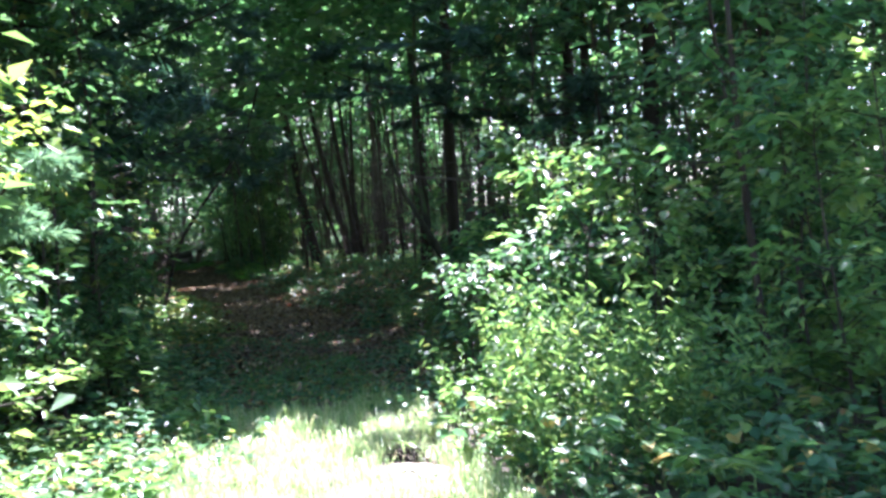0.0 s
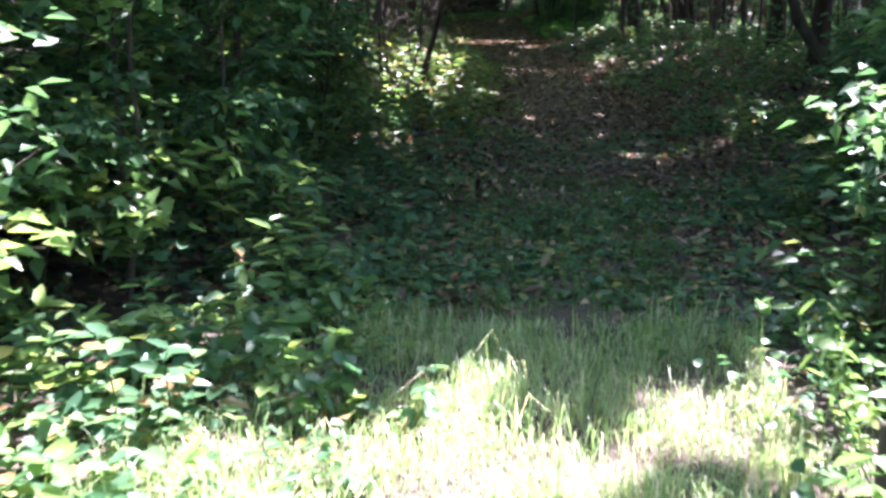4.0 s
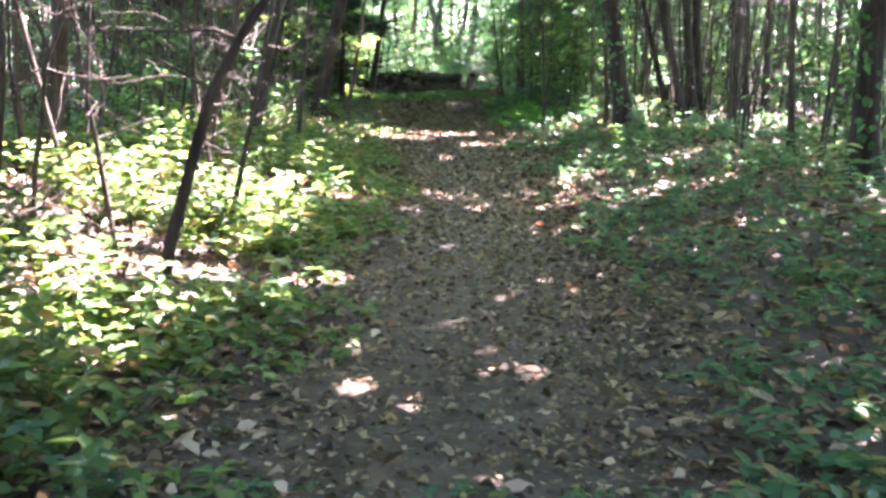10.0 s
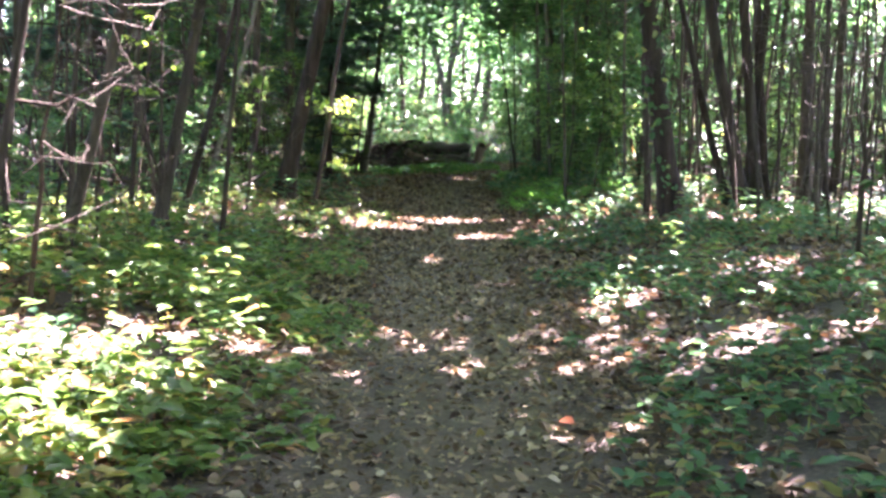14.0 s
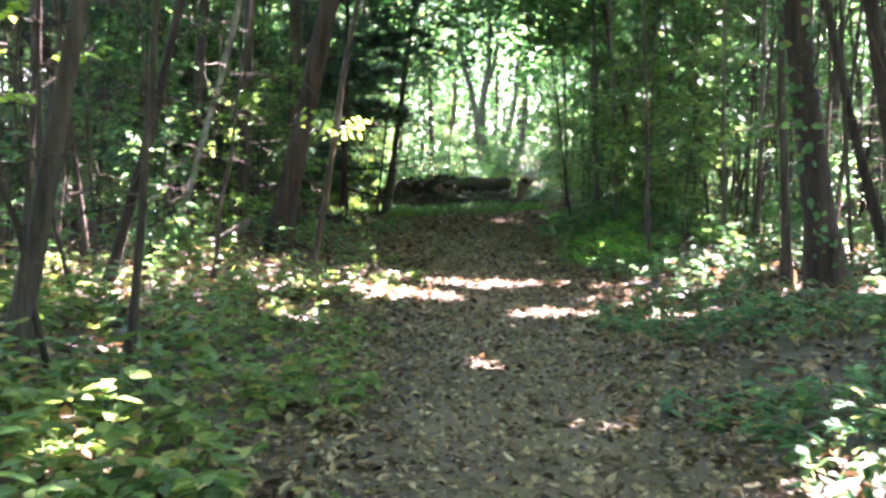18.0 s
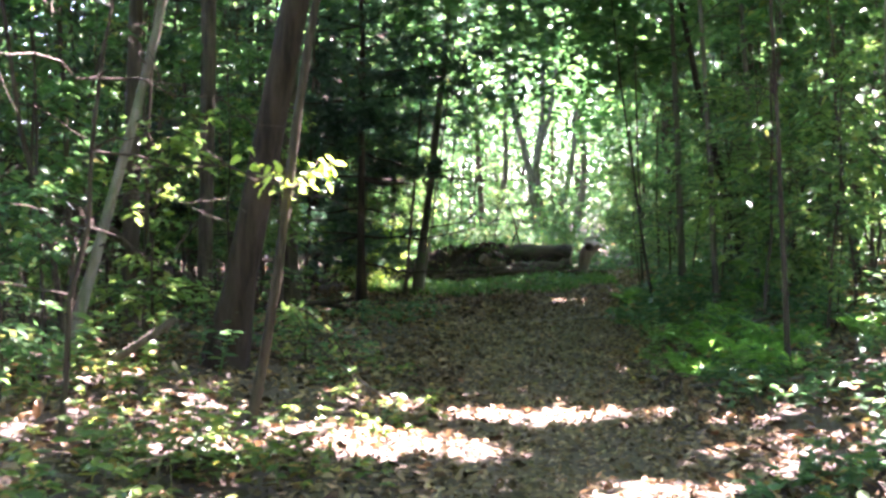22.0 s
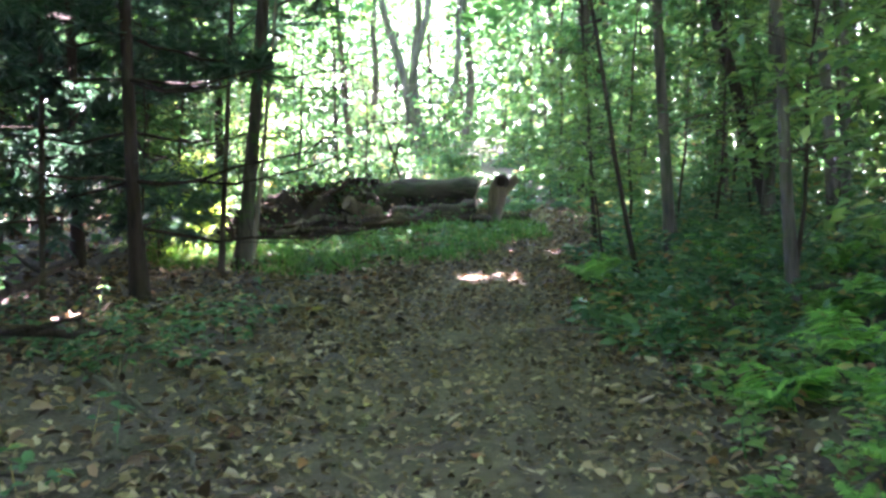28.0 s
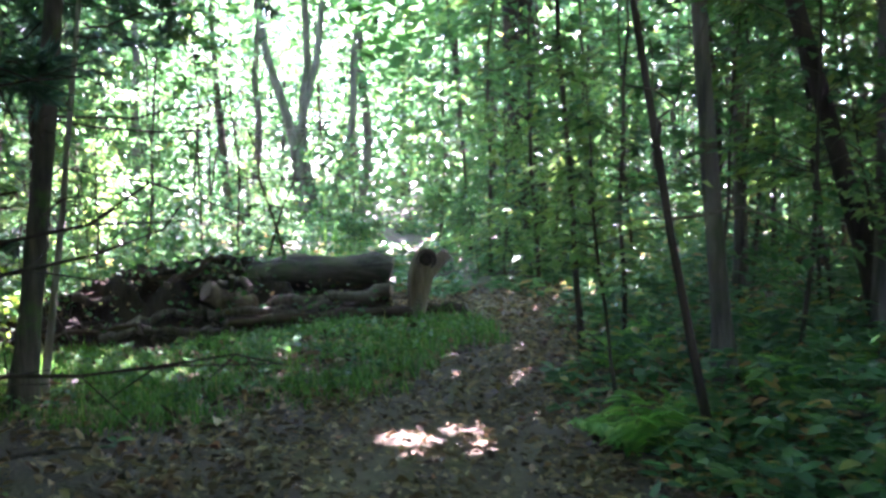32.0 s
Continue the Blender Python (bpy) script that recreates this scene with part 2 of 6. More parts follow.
def thing(name, place, label, category, group="", kind=""):
    ob = new(name)
    ob.empty_display_size = 0.1
    ob.matrix_basis = place if isinstance(place, Matrix) else Matrix.Translation(place)
    return tagged(ob, label, category, group, kind)


def unit(a):
    return a / np.maximum(np.linalg.norm(a, axis=-1, keepdims=True), 1e-9)


def leaves(geo, c, d, n, length, width, fold=0.18, droop=0.12, ovate=False):
    """Adds a leaf at each point of c: d its long way, n its upper side."""
    c, d = np.asarray(c, float), unit(np.asarray(d, float))
    n = unit(n - d * np.sum(n * d, axis=1, keepdims=True))
    s = np.cross(d, n)
    L, W = np.broadcast_to(length, len(c))[:, None], np.broadcast_to(width, len(c))[:, None]
    tip = c + d * L - n * L * droop
    k = len(c)
    fold = np.broadcast_to(fold, k)[:, None]
    if ovate:
        pts = [c]
        for at, w in ((0.28, 0.46), (0.66, 0.38)):
            pts.append(c + d * L * at + s * W * w + n * W * fold * w * 2 - n * L * droop * at * at)
        pts.append(tip)
        for at, w in ((0.66, 0.38), (0.28, 0.46)):
            pts.append(c + d * L * at - s * W * w + n * W * fold * w * 2 - n * L * droop * at * at)
        v = np.stack(pts, 1).reshape(-1, 3)
        q = np.array([[0, 1, 2, 3], [0, 3, 4, 5]])
        f = (np.arange(k)[:, None, None] * 6 + q).reshape(-1, 4)
    else:
        v = np.stack([c, c + d * L * 0.42 + s * W * 0.5 + n * W * fold, tip, c + d * L * 0.42 - s * W * 0.5 + n * W * fold], 1).reshape(-1, 3)
        q = np.array([[0, 1, 2], [0, 2, 3]])
        f = (np.arange(k)[:, None, None] * 4 + q).reshape(-1, 3)
    geo.add(v, f)


def blades(geo, c, a, lean, length, width):
    """Adds an arched grass blade at each point of c, leaning the way a."""
    out = np.column_stack([np.cos(a), np.sin(a), np.zeros(len(a))])
    s = np.column_stack([-np.sin(a), np.cos(a), np.zeros(len(a))]) * (width / 2)[:, None]
    up = np.array([0, 0, 1.0])
    L, e = length[:, None], lean[:, None]
    m = c + out * L * 0.25 * e + up * L * 0.6
    tip = c + out * L * 0.75 * e + up * L * (0.95 - 0.45 * e)
    v = np.stack([c - s, c + s, m + s * 0.8, m - s * 0.8, tip], 1).reshape(-1, 3)
    k = np.arange(len(c))[:, None] * 5
    geo.add(v, k + np.array([[0, 1, 2, 3]]))
    geo.loops.append((k + np.array([[3, 2, 4]]) + geo.n - len(v)).ravel())
    geo.sizes.append(np.full(len(c), 3))


def tube(geo, pts, radii, sides=8, wobble=0.0, caps=True):
    """Adds a tapered round limb along a line of points."""
    pts, radii = np.asarray(pts, float), np.asarray(radii, float)
    way = unit(np.gradient(pts, axis=0))
    ref = np.where(np.abs(way[:, 2:3]) > 0.9, [[1.0, 0, 0]], [[0, 0, 1.0]])
    a = unit(np.cross(way, ref))
    for i in range(1, len(a)):
        a[i] = unit(a[i - 1] - way[i] * np.dot(a[i - 1], way[i]))
    b = np.cross(way, a)
    ang = np.arange(sides) * 2 * math.pi / sides
    r = radii[:, None] * (1 + wobble * rng.uniform(-1, 1, (len(pts), sides)))
    ring = pts[:, None] + r[..., None] * (np.cos(ang)[None, :, None] * a[:, None] + np.sin(ang)[None, :, None] * b[:, None])
    m = len(pts)
    i, j = np.meshgrid(np.arange(m - 1), np.arange(sides), indexing="ij")
    f = np.stack([i * sides + j, i * sides + (j + 1) % sides, (i + 1) * sides + (j + 1) % sides, (i + 1) * sides + j], -1).reshape(-1, 4)
    geo.add(ring.reshape(-1, 3), f)
    if caps:
        geo.add(ring[0], [list(range(sides))[::-1]])
        geo.add(ring[-1], [list(range(sides))])


def bent(start, end, n, sag=0.0, rough=0.0, r=None):
    """Points from start to end, bowed upwards by sag and roughened."""
    r = r or rng
    u = np.linspace(0, 1, n)[:, None]
    p = np.asarray(start, float) * (1 - u) + np.asarray(end, float) * u
    p[:, 2] += sag * 4 * (u * (1 - u))[:, 0]
    if rough:
        k = r.normal(0, rough, (n, 3))
        k[0] = 0
        p += k * np.sqrt(u)
    return p


# ---- the lie of the land ----
LANE_Y, LANE_X = [-60, -8, 0, 8, 16, 24, 32, 38, 42, 46, 52, 60, 75, 120], [0.3, 0.4, 0.9, 1.75, 2.15, 2.2, 2.0, 2.5, 3.5, 4.0, 3.9, 3.2, 2.5, 2.0]


def smooth(a, b, x):
    u = np.clip((x - a) / (b - a), 0, 1)
    return u * u * (3 - 2 * u)


def lane(y):
    return np.interp(y, LANE_Y, LANE_X)


def ground_z(x, y):
    x, y = np.asarray(x, float), np.asarray(y, float)
    d = x - lane(y)
    z = 0.42 * smooth(27, 46, y) + 0.8 * smooth(46, 64, y)
    z = z + (0.45 * smooth(0.9, 3.4, d) + 0.28 * smooth(1.0, 3.4, -d) * (1 - smooth(31, 37, y))) * smooth(4, 12, y) - 0.12 * smooth(1, 3, -d) * smooth(33, 38, y)
    far = np.hypot(x - 2, y - 20)
    return z + 0.05 * np.sin(x * 0.9 + 1) * np.sin(y * 0.7) * smooth(1.2, 4, np.abs(d)) + 1.6 * smooth(40, 120, far) * (0.5 + 0.5 * np.sin(x * 0.05 + y * 0.03))


def at_ground(x, y, up=0.0):
    return Vector((x, y, float(ground_z(x, y)) + up))


def build_ground():
    xs = np.concatenate([-np.geomspace(2500, 9, 26), np.arange(-8, 14.01, 0.25), np.geomspace(15, 2500, 26)])
    ys = np.concatenate([-np.geomspace(2500, 13, 26), np.arange(-12, 60.01, 0.3), np.geomspace(61.5, 2500, 26)])
    X, Y = np.meshgrid(xs, ys)
    Z = ground_z(X, Y)
    near = (np.abs(X - 3) < 12) & (Y > -13) & (Y < 62)
    bumps = 0.018 * np.sin(X * 5.1 + Y * 1.7) * np.sin(Y * 4.3 - X * 2.2) + rng.normal(0, 0.008, X.shape)
    Z = Z + np.where(near, bumps, 0)
    ny, nx = X.shape
    i, j = np.meshgrid(np.arange(ny - 1), np.arange(nx - 1), indexing="ij")
    f = np.stack([i * nx + j, i * nx + j + 1, (i + 1) * nx + j + 1, (i + 1) * nx + j], -1).reshape(-1, 4)
    me = Geo().add(np.stack([X, Y, Z], -1), f).data("ground", SOIL, True)
    wear = 1 - smooth(0.4, 1.1, np.abs(X - lane(Y)) + 0.15 * np.sin(Y * 1.3) + 0.1 * np.sin(Y * 3.1 + X))
    wear *= smooth(5, 12, Y) * (1 - smooth(43.5, 47, Y))
    at = me.attributes.new("wear", "FLOAT", "POINT")
    at.data.foreach_set("value", wear.ravel().astype(np.float32))
    tagged(new("ground", me), "brown forest floor with a worn earth footpath", "forest floor", kind="structure")


build_ground()

# ---- holes cut in the crowns to place sun patches (x, y, half width, half length on the ground) ----
SUN_GAPS = [(-3.2, -5.0, 1.3, 1.4), (-0.3, -3.4, 1.9, 3.6), (-2.8, -1.7, 0.9, 0.9), (-2.1, -0.9, 0.6, 0.7), (1.5, -0.6, 1.0, 1.5), (-0.6, 0.6, 1.5, 1.2), (0.6, 1.2, 0.7, 0.9),
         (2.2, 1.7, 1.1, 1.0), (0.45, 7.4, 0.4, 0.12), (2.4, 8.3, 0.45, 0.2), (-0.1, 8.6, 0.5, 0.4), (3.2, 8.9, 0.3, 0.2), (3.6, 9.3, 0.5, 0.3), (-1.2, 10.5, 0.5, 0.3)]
SUN_GAPS += [(0.0, 11.4, 0.6, 0.4), (-0.9, 12.3, 0.7, 0.4), (0.5, 12.4, 0.4, 0.25), (-1.9, 12.9, 0.6, 0.5), (-0.2, 13.4, 0.75, 0.41), (2.2, 13.6, 0.4, 0.2), (1.2, 13.7, 0.4, 0.35),
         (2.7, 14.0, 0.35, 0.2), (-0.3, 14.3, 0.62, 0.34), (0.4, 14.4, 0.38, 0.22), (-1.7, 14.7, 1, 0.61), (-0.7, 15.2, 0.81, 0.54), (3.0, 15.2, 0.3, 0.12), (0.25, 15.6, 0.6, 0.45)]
SUN_GAPS += [(-2.2, 15.8, 0.62, 0.61), (-0.1, 16.1, 0.62, 0.41), (2.2, 16.1, 0.22, 0.16), (2.95, 16.2, 0.35, 0.14), (-1.3, 16.3, 1, 0.68), (3.0, 16.7, 0.4, 0.14), (0.3, 16.9, 0.75, 0.41),
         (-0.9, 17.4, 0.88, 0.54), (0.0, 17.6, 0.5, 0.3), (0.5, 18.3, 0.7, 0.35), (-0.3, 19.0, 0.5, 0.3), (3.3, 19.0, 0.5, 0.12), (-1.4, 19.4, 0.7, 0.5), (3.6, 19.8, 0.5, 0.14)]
SUN_GAPS += [(0.2, 20.1, 0.4, 0.3), (3.25, 20.1, 0.4, 0.12), (3.7, 20.6, 0.5, 0.4), (4.7, 21.0, 0.5, 0.4), (0.8, 21.6, 0.25, 0.2), (2.7, 21.8, 0.3, 0.25), (-1.6, 22.0, 0.6, 0.5),
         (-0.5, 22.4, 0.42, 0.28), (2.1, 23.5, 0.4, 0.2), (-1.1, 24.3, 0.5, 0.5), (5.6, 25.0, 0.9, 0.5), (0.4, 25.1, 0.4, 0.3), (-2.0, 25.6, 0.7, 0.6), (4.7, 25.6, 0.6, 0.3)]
SUN_GAPS += [(7.4, 26.2, 0.9, 0.6), (2.8, 26.5, 0.5, 0.2), (0.05, 26.6, 0.42, 0.42), (4.1, 27.2, 0.7, 0.4), (3.4, 27.4, 0.5, 0.4), (1.0, 27.5, 0.85, 0.5), (5.6, 27.6, 0.8, 0.5),
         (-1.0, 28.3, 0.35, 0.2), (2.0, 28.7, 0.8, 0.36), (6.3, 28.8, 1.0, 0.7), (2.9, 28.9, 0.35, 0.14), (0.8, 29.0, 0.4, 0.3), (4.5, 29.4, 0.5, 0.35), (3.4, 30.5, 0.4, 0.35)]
SUN_GAPS += [(2.8, 31.1, 0.25, 0.2), (0.9, 31.8, 0.3, 0.2), (5.2, 33.5, 0.4, 0.4), (-0.9, 36.6, 0.4, 0.3), (2.45, 37.55, 0.6, 0.32), (-2.6, 38.0, 0.7, 0.7), (6.8, 39.5, 0.9, 0.8),
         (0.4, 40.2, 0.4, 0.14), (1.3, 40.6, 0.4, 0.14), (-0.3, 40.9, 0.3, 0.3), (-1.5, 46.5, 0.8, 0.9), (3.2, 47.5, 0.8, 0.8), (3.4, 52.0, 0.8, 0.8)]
SUN_GAPS += [(0.4, 54.5, 1.5, 1.6), (1.2, 66.0, 2.5, 2.5), (-0.8, 40.2, 0.4, 0.35), (-0.9, 0.0, 1.3, 1.7), (2.1, -0.1, 0.55, 1.1), (-0.4, 12.6, 0.6, 0.4), (0.3, 13.6, 0.5, 0.3), (0.9, 12.9, 0.3, 0.2), (-1.4, 20.9, 0.5, 0.45), (3.7, 28.5, 0.5, 0.25), (2.75, 26.2, 0.5, 0.16), (3.6, 26.9, 0.42, 0.3), (3.45, 26.1, 0.3, 0.16), (3.8, 25.6, 0.5, 0.25), (2.45, 25.7, 0.3, 0.12), (4.4, 28.0, 0.5, 0.3)]


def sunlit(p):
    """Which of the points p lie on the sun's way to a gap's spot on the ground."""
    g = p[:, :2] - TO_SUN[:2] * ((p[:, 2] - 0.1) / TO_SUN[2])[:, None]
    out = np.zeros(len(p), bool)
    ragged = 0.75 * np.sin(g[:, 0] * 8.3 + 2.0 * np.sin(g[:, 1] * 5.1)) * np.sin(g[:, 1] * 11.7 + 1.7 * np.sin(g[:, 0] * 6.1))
    for x, y, a, b in SUN_GAPS:
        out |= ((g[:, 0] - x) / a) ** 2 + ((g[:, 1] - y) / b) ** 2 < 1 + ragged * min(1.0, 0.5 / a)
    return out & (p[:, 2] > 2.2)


# ---- trees ----


CROWNS = []


def crown_points(r, k, centre, size):
    """Points gathered in tufts within an egg-shaped crown."""
    tufts = max(8, k // 34)
    u = unit(r.normal(0, 1, (tufts, 3))) * (r.uniform(0.25, 1, (tufts, 1)) ** 0.5)
    u = u * np.asarray(size) + centre
    p = u[r.integers(0, tufts, k)] + r.normal(0, 1, (k, 3)) * np.array([0.55, 0.55, 0.3]) * (np.asarray(size)[0] / 3.2)
    return p


def tree(x, y, diam, height, lean=(0.0, 0.0), bark=None, crown=1500, spread=3.2, base=0.45, limbs=4, dead=0, bow=0.0, label="", seed=0, group="trees of the wood", leaf=None, name="tree"):
    """A forest tree with trunk, limbs and a leafy crown; lean: metres sideways for each metre up."""
    r = np.random.default_rng(seed + 1000)
    bark = bark or BARK
    t = thing(name, at_ground(x, y, -0.05), label or "tall slender forest tree with grey-brown bark", "tree", group)
    n = 14
    u = np.linspace(0, 1, n)
    hs = height * u ** 1.25
    bend = np.stack([lean[0] * hs * (1 - 0.35 * u) + bow * np.sin(np.pi * np.clip(hs / 4, 0, 1)), lean[1] * hs * (1 - 0.35 * u)], 1)
    wob = np.cumsum(r.normal(0, (0.02 if diam > 0.15 else 0.034) * height / 10, (n, 2)), axis=0)
    wob -= wob[0]
    pts = np.column_stack([bend + wob * u[:, None], hs])
    rad = diam / 2 * (1 - 0.8 * u) * (1 + 0.55 * np.exp(-hs / 0.22))
    g = Geo()
    tube(g, pts, rad, 10 if diam > 0.1 else 7, 0.05)
    part("trunk", g, bark, t, smooth=True)

    def on(h):
        return np.array([np.interp(h, hs, pts[:, k]) for k in range(3)]), float(np.interp(h, hs, rad))

    for i in range(limbs):
        h = height * (base + (0.9 - base) * (i + r.uniform(0, 0.8)) / max(limbs, 1))
        p, w = on(h)
        a = r.uniform(0, 2 * math.pi)
        ln = spread * r.uniform(0.5, 0.95)
        end = p + np.array([math.cos(a) * ln, math.sin(a) * ln, ln * r.uniform(0.2, 0.7)])
        g = Geo()
        q = bent(p, end, 6, -0.1 * ln, 0.1, r)
        tube(g, q, np.linspace(w * 0.55, 0.012, 6), 5, caps=False)
        for s in range(3):
            k = r.integers(2, 5)
            tube(g, bent(q[k], q[k] + r.normal(0, 0.5, 3) * ln * 0.35 + [0, 0, 0.2], 4, 0, 0.04, r), np.linspace(w * 0.25, 0.008, 4), 5)
        part("limb", g, bark, t, smooth=True)
    for i in range(dead * 2):
        h = r.uniform(0.9, 3.8)
        p, w = on(h)
        a = r.uniform(0, 2 * math.pi)
        ln = r.uniform(0.4, 1.2)
        g = Geo()
        q = bent(p, p + np.array([math.cos(a) * ln, math.sin(a) * ln, r.uniform(-0.25, 0.35) * ln]), 6, 0.05, 0.05, r)
        tube(g, q, np.linspace(0.009, 0.002, 6), 5)
        for s in range(5):
            k = r.integers(1, 5)
            tube(g, bent(q[k], q[k] + r.normal(0, 0.22, 3), 4, 0, 0.02, r), np.linspace(0.004, 0.0015, 4), 4)
        part("dead_branch", g, DEADWOOD if i % 9 == 0 else BARK, t, "bare dead side branch")
    if crown:
        top = pts[-1].copy()
        c = np.array([top[0], top[1], height * (base + 1.06) / 2])
        p = crown_points(r, int(crown * (2.0 - smooth(7.5, 12, height))), c, (spread, spread, height * (1.08 - base) / 2))
        p = p[(p[:, 2] > height * base * 0.8) & (np.hypot(p[:, 0] - c[0], p[:, 1] - c[1]) < spread * 1.35)]
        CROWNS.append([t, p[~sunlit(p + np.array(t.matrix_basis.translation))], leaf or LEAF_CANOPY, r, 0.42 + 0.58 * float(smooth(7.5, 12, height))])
    return t


def finish_crowns():
    """Adds leaves overhead to shade the ground but for the gaps, then makes each crown's mesh."""
    cell, x0, x1, y0, y1 = 0.34, -22.0, 27.0, -9.0, 86.0
    nx, ny = int((x1 - x0) / cell), int((y1 - y0) / cell)
    hits = np.zeros((nx, ny))
    bases = [np.array(c[0].matrix_basis.translation) for c in CROWNS]
    for (t, p, leaf, r, size), o in zip(CROWNS, bases):
        g = (p + o)[:, :2] - TO_SUN[:2] * ((p + o)[:, 2:3] / TO_SUN[2])
        i, j = ((g[:, 0] - x0) / cell).astype(int), ((g[:, 1] - y0) / cell).astype(int)
        ok = (i >= 0) & (i < nx) & (j >= 0) & (j < ny)
        np.add.at(hits, (i[ok], j[ok]), 1)
    r = np.random.default_rng(77)
    rows = y0 + (np.arange(ny) + 0.5) * cell
    i, j = np.nonzero(hits < np.where((rows > 35) & (rows < 39.6), 60, np.where((rows > 33) & (rows < 43), 16, np.where((rows > 12) & (rows < 17.5), 14, np.where((rows > 2) & (rows < 9), 12, 6))))[None])
    gx, gy = x0 + (i + 0.5) * cell, y0 + (j + 0.5) * cell
    speck = np.sin(gx * 3.1 + np.sin(gy * 2.3) * 1.7) * np.sin(gy * 3.7 + np.cos(gx * 1.9) * 1.6)
    off = np.abs(gx - lane(gy))
    limit = np.where(off > 7, np.where(off > 11, 0.3, 0.4), np.where(off > 3.2, np.where(gy > 30, 0.66, 0.54), np.where(gy > 34, 0.95, 0.62)))
    limit = np.where((gy > 2.5) & (gy < 8.5), 0.8, np.where((gy > 11) & (gy < 17) & (off < 3.0), 0.84, np.where((gy > 35) & (gy < 39.6) & (off < 3.2), 2.0, limit)))
    keep = speck < np.where(gy > 60, -0.25, limit)
    gx, gy, off = gx[keep], gy[keep], off[keep]
    many = np.where((gy > 13) & (gy < 17.5) & (gx > 0.9) & (gx < 3.6), 13, np.where((gy > 33) & (gy < 43) & (off < 3), 12, np.where(off > 10, 3, 5)))
    gx, gy = np.repeat(gx, many), np.repeat(gy, many)
    gx, gy = gx + r.uniform(-0.2, 0.2, len(gx)), gy + r.uniform(-0.2, 0.2, len(gy))
    z = 7.0 + 2.5 * np.sin(gx * 0.8) * np.sin(gy * 0.6) + r.uniform(-0.8, 0.8, len(gx))
    w = np.column_stack([gx + TO_SUN[0] / TO_SUN[2] * z, gy + TO_SUN[1] / TO_SUN[2] * z, z])
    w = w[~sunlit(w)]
    mid = np.array([o[:2] + p[:, :2].mean(0) if len(p) and size > 0.9 else o[:2] + 99 for (t, p, leaf, q, size), o in zip(CROWNS, bases)])
    near = np.argmin(((w[:, None, :2] - mid[None]) ** 2).sum(-1), axis=1)
    for k, ((t, p, leaf, q, size), o) in enumerate(zip(CROWNS, bases)):
        p = np.concatenate([p, w[near == k] - o])
        if len(p) < 6:
            continue
        g, m = Geo(), len(p)
        nn = unit(np.column_stack([q.normal(0, 0.5, (m, 2)), np.ones(m)]))
        leaves(g, p, q.normal(0, 1, (m, 3)) * [1, 1, 0.35], nn, size * q.uniform(0.26, 0.46, m), size * q.uniform(0.2, 0.34, m), 0.1, 0.1)
        part("crown", g, leaf, t)


def ivy(t, radius, height, k, seed, lean=0.0):
    """Ivy leaves climbing a tree's trunk."""
    g, q = Geo(), np.random.default_rng(seed)
    a, h = q.uniform(0, 2 * math.pi, k), height * q.random(k) ** 0.8 + 0.1
    keep = np.sin(a * 3 + h * 1.7) + q.normal(0, 0.5, k) > -0.2
    a, h = a[keep], h[keep]
    k = len(a)
    out = np.column_stack([np.cos(a), np.sin(a), np.zeros(k)])
    c = out * (radius * (1 - 0.05 * h[:, None]) + q.uniform(0, 0.08, (k, 1))) + np.column_stack([lean * h * 0.97, np.zeros(k), h])
    leaves(g, c, q.normal(0, 0.6, (k, 3)) + [0, 0, -0.6], out + q.normal(0, 0.3, (k, 3)), q.uniform(0.05, 0.13, k), q.uniform(0.04, 0.1, k), 0.12, 0.15, True)
    part("ivy", g, LEAF, t, "ivy leaves climbing the trunk")


# trees beside the path, from the clearing to the log pile
STEMS = [  # x, y, diameter, height, lean in x, lean in y, dead branches, bark
    (-1.02, 11.1, 0.12, 10, 0.19, 0.0, 6, BARK), (-1.95, 13.3, 0.21, 14, 0.05, 0.0, 5, BARK_PALE), (-2.05, 17.7, 0.19, 13, 0.12, 0.0, 7, BARK), (0.2, 15.2, 0.045, 6, 0.21, 0.0, 3, BARK),
    (5.06, 25.7, 0.29, 16, -0.19, 0.0, 3, BARK_DARK), (4.82, 26.2, 0.1, 8, -0.08, 0.0, 3, BARK), (5.97, 17.2, 0.28, 15, -0.02, 0.0, 3, BARK_DARK)]
STEMS += [(-1.0, 20.05, 0.11, 9, 0.29, 0.0, 5, BARK), (-0.64, 21.6, 0.13, 11, 0.21, 0.0, 5, BARK), (-0.03, 21.8, 0.06, 6, 0.06, 0.0, 3, BARK),
          (-1.04, 24.4, 0.095, 9, 0.29, 0.0, 3, BARK_DARK), (-1.75, 29.0, 0.1, 9, 0.29, 0.05, 2, BARK_PALE), (-1.95, 31.0, 0.18, 14, 0.03, 0.0, 4, BARK)]
STEMS += [(-1.5, 32.0, 0.17, 14, 0.014, 0.0, 4, BARK), (-0.55, 29.3, 0.28, 17, 0.21, 0.0, 1, BARK_DARK), (-0.08, 39.6, 0.16, 12, 0.135, 0.0, 3, BARK_MOSS), (-0.02, 39.95, 0.06, 6, 0.153, 0.0, 1, BARK_PALE),
          (4.07, 29.9, 0.055, 7, -0.05, 0.0, 3, BARK), (3.66, 36.9, 0.05, 7, -0.2, 0.0, 1, BARK_DARK), (4.24, 38.3, 0.12, 12, -0.05, 0.0, 1, BARK_GREY), (4.2, 34.6, 0.09, 10, -0.06, 0.0, 2, BARK_GREY)]
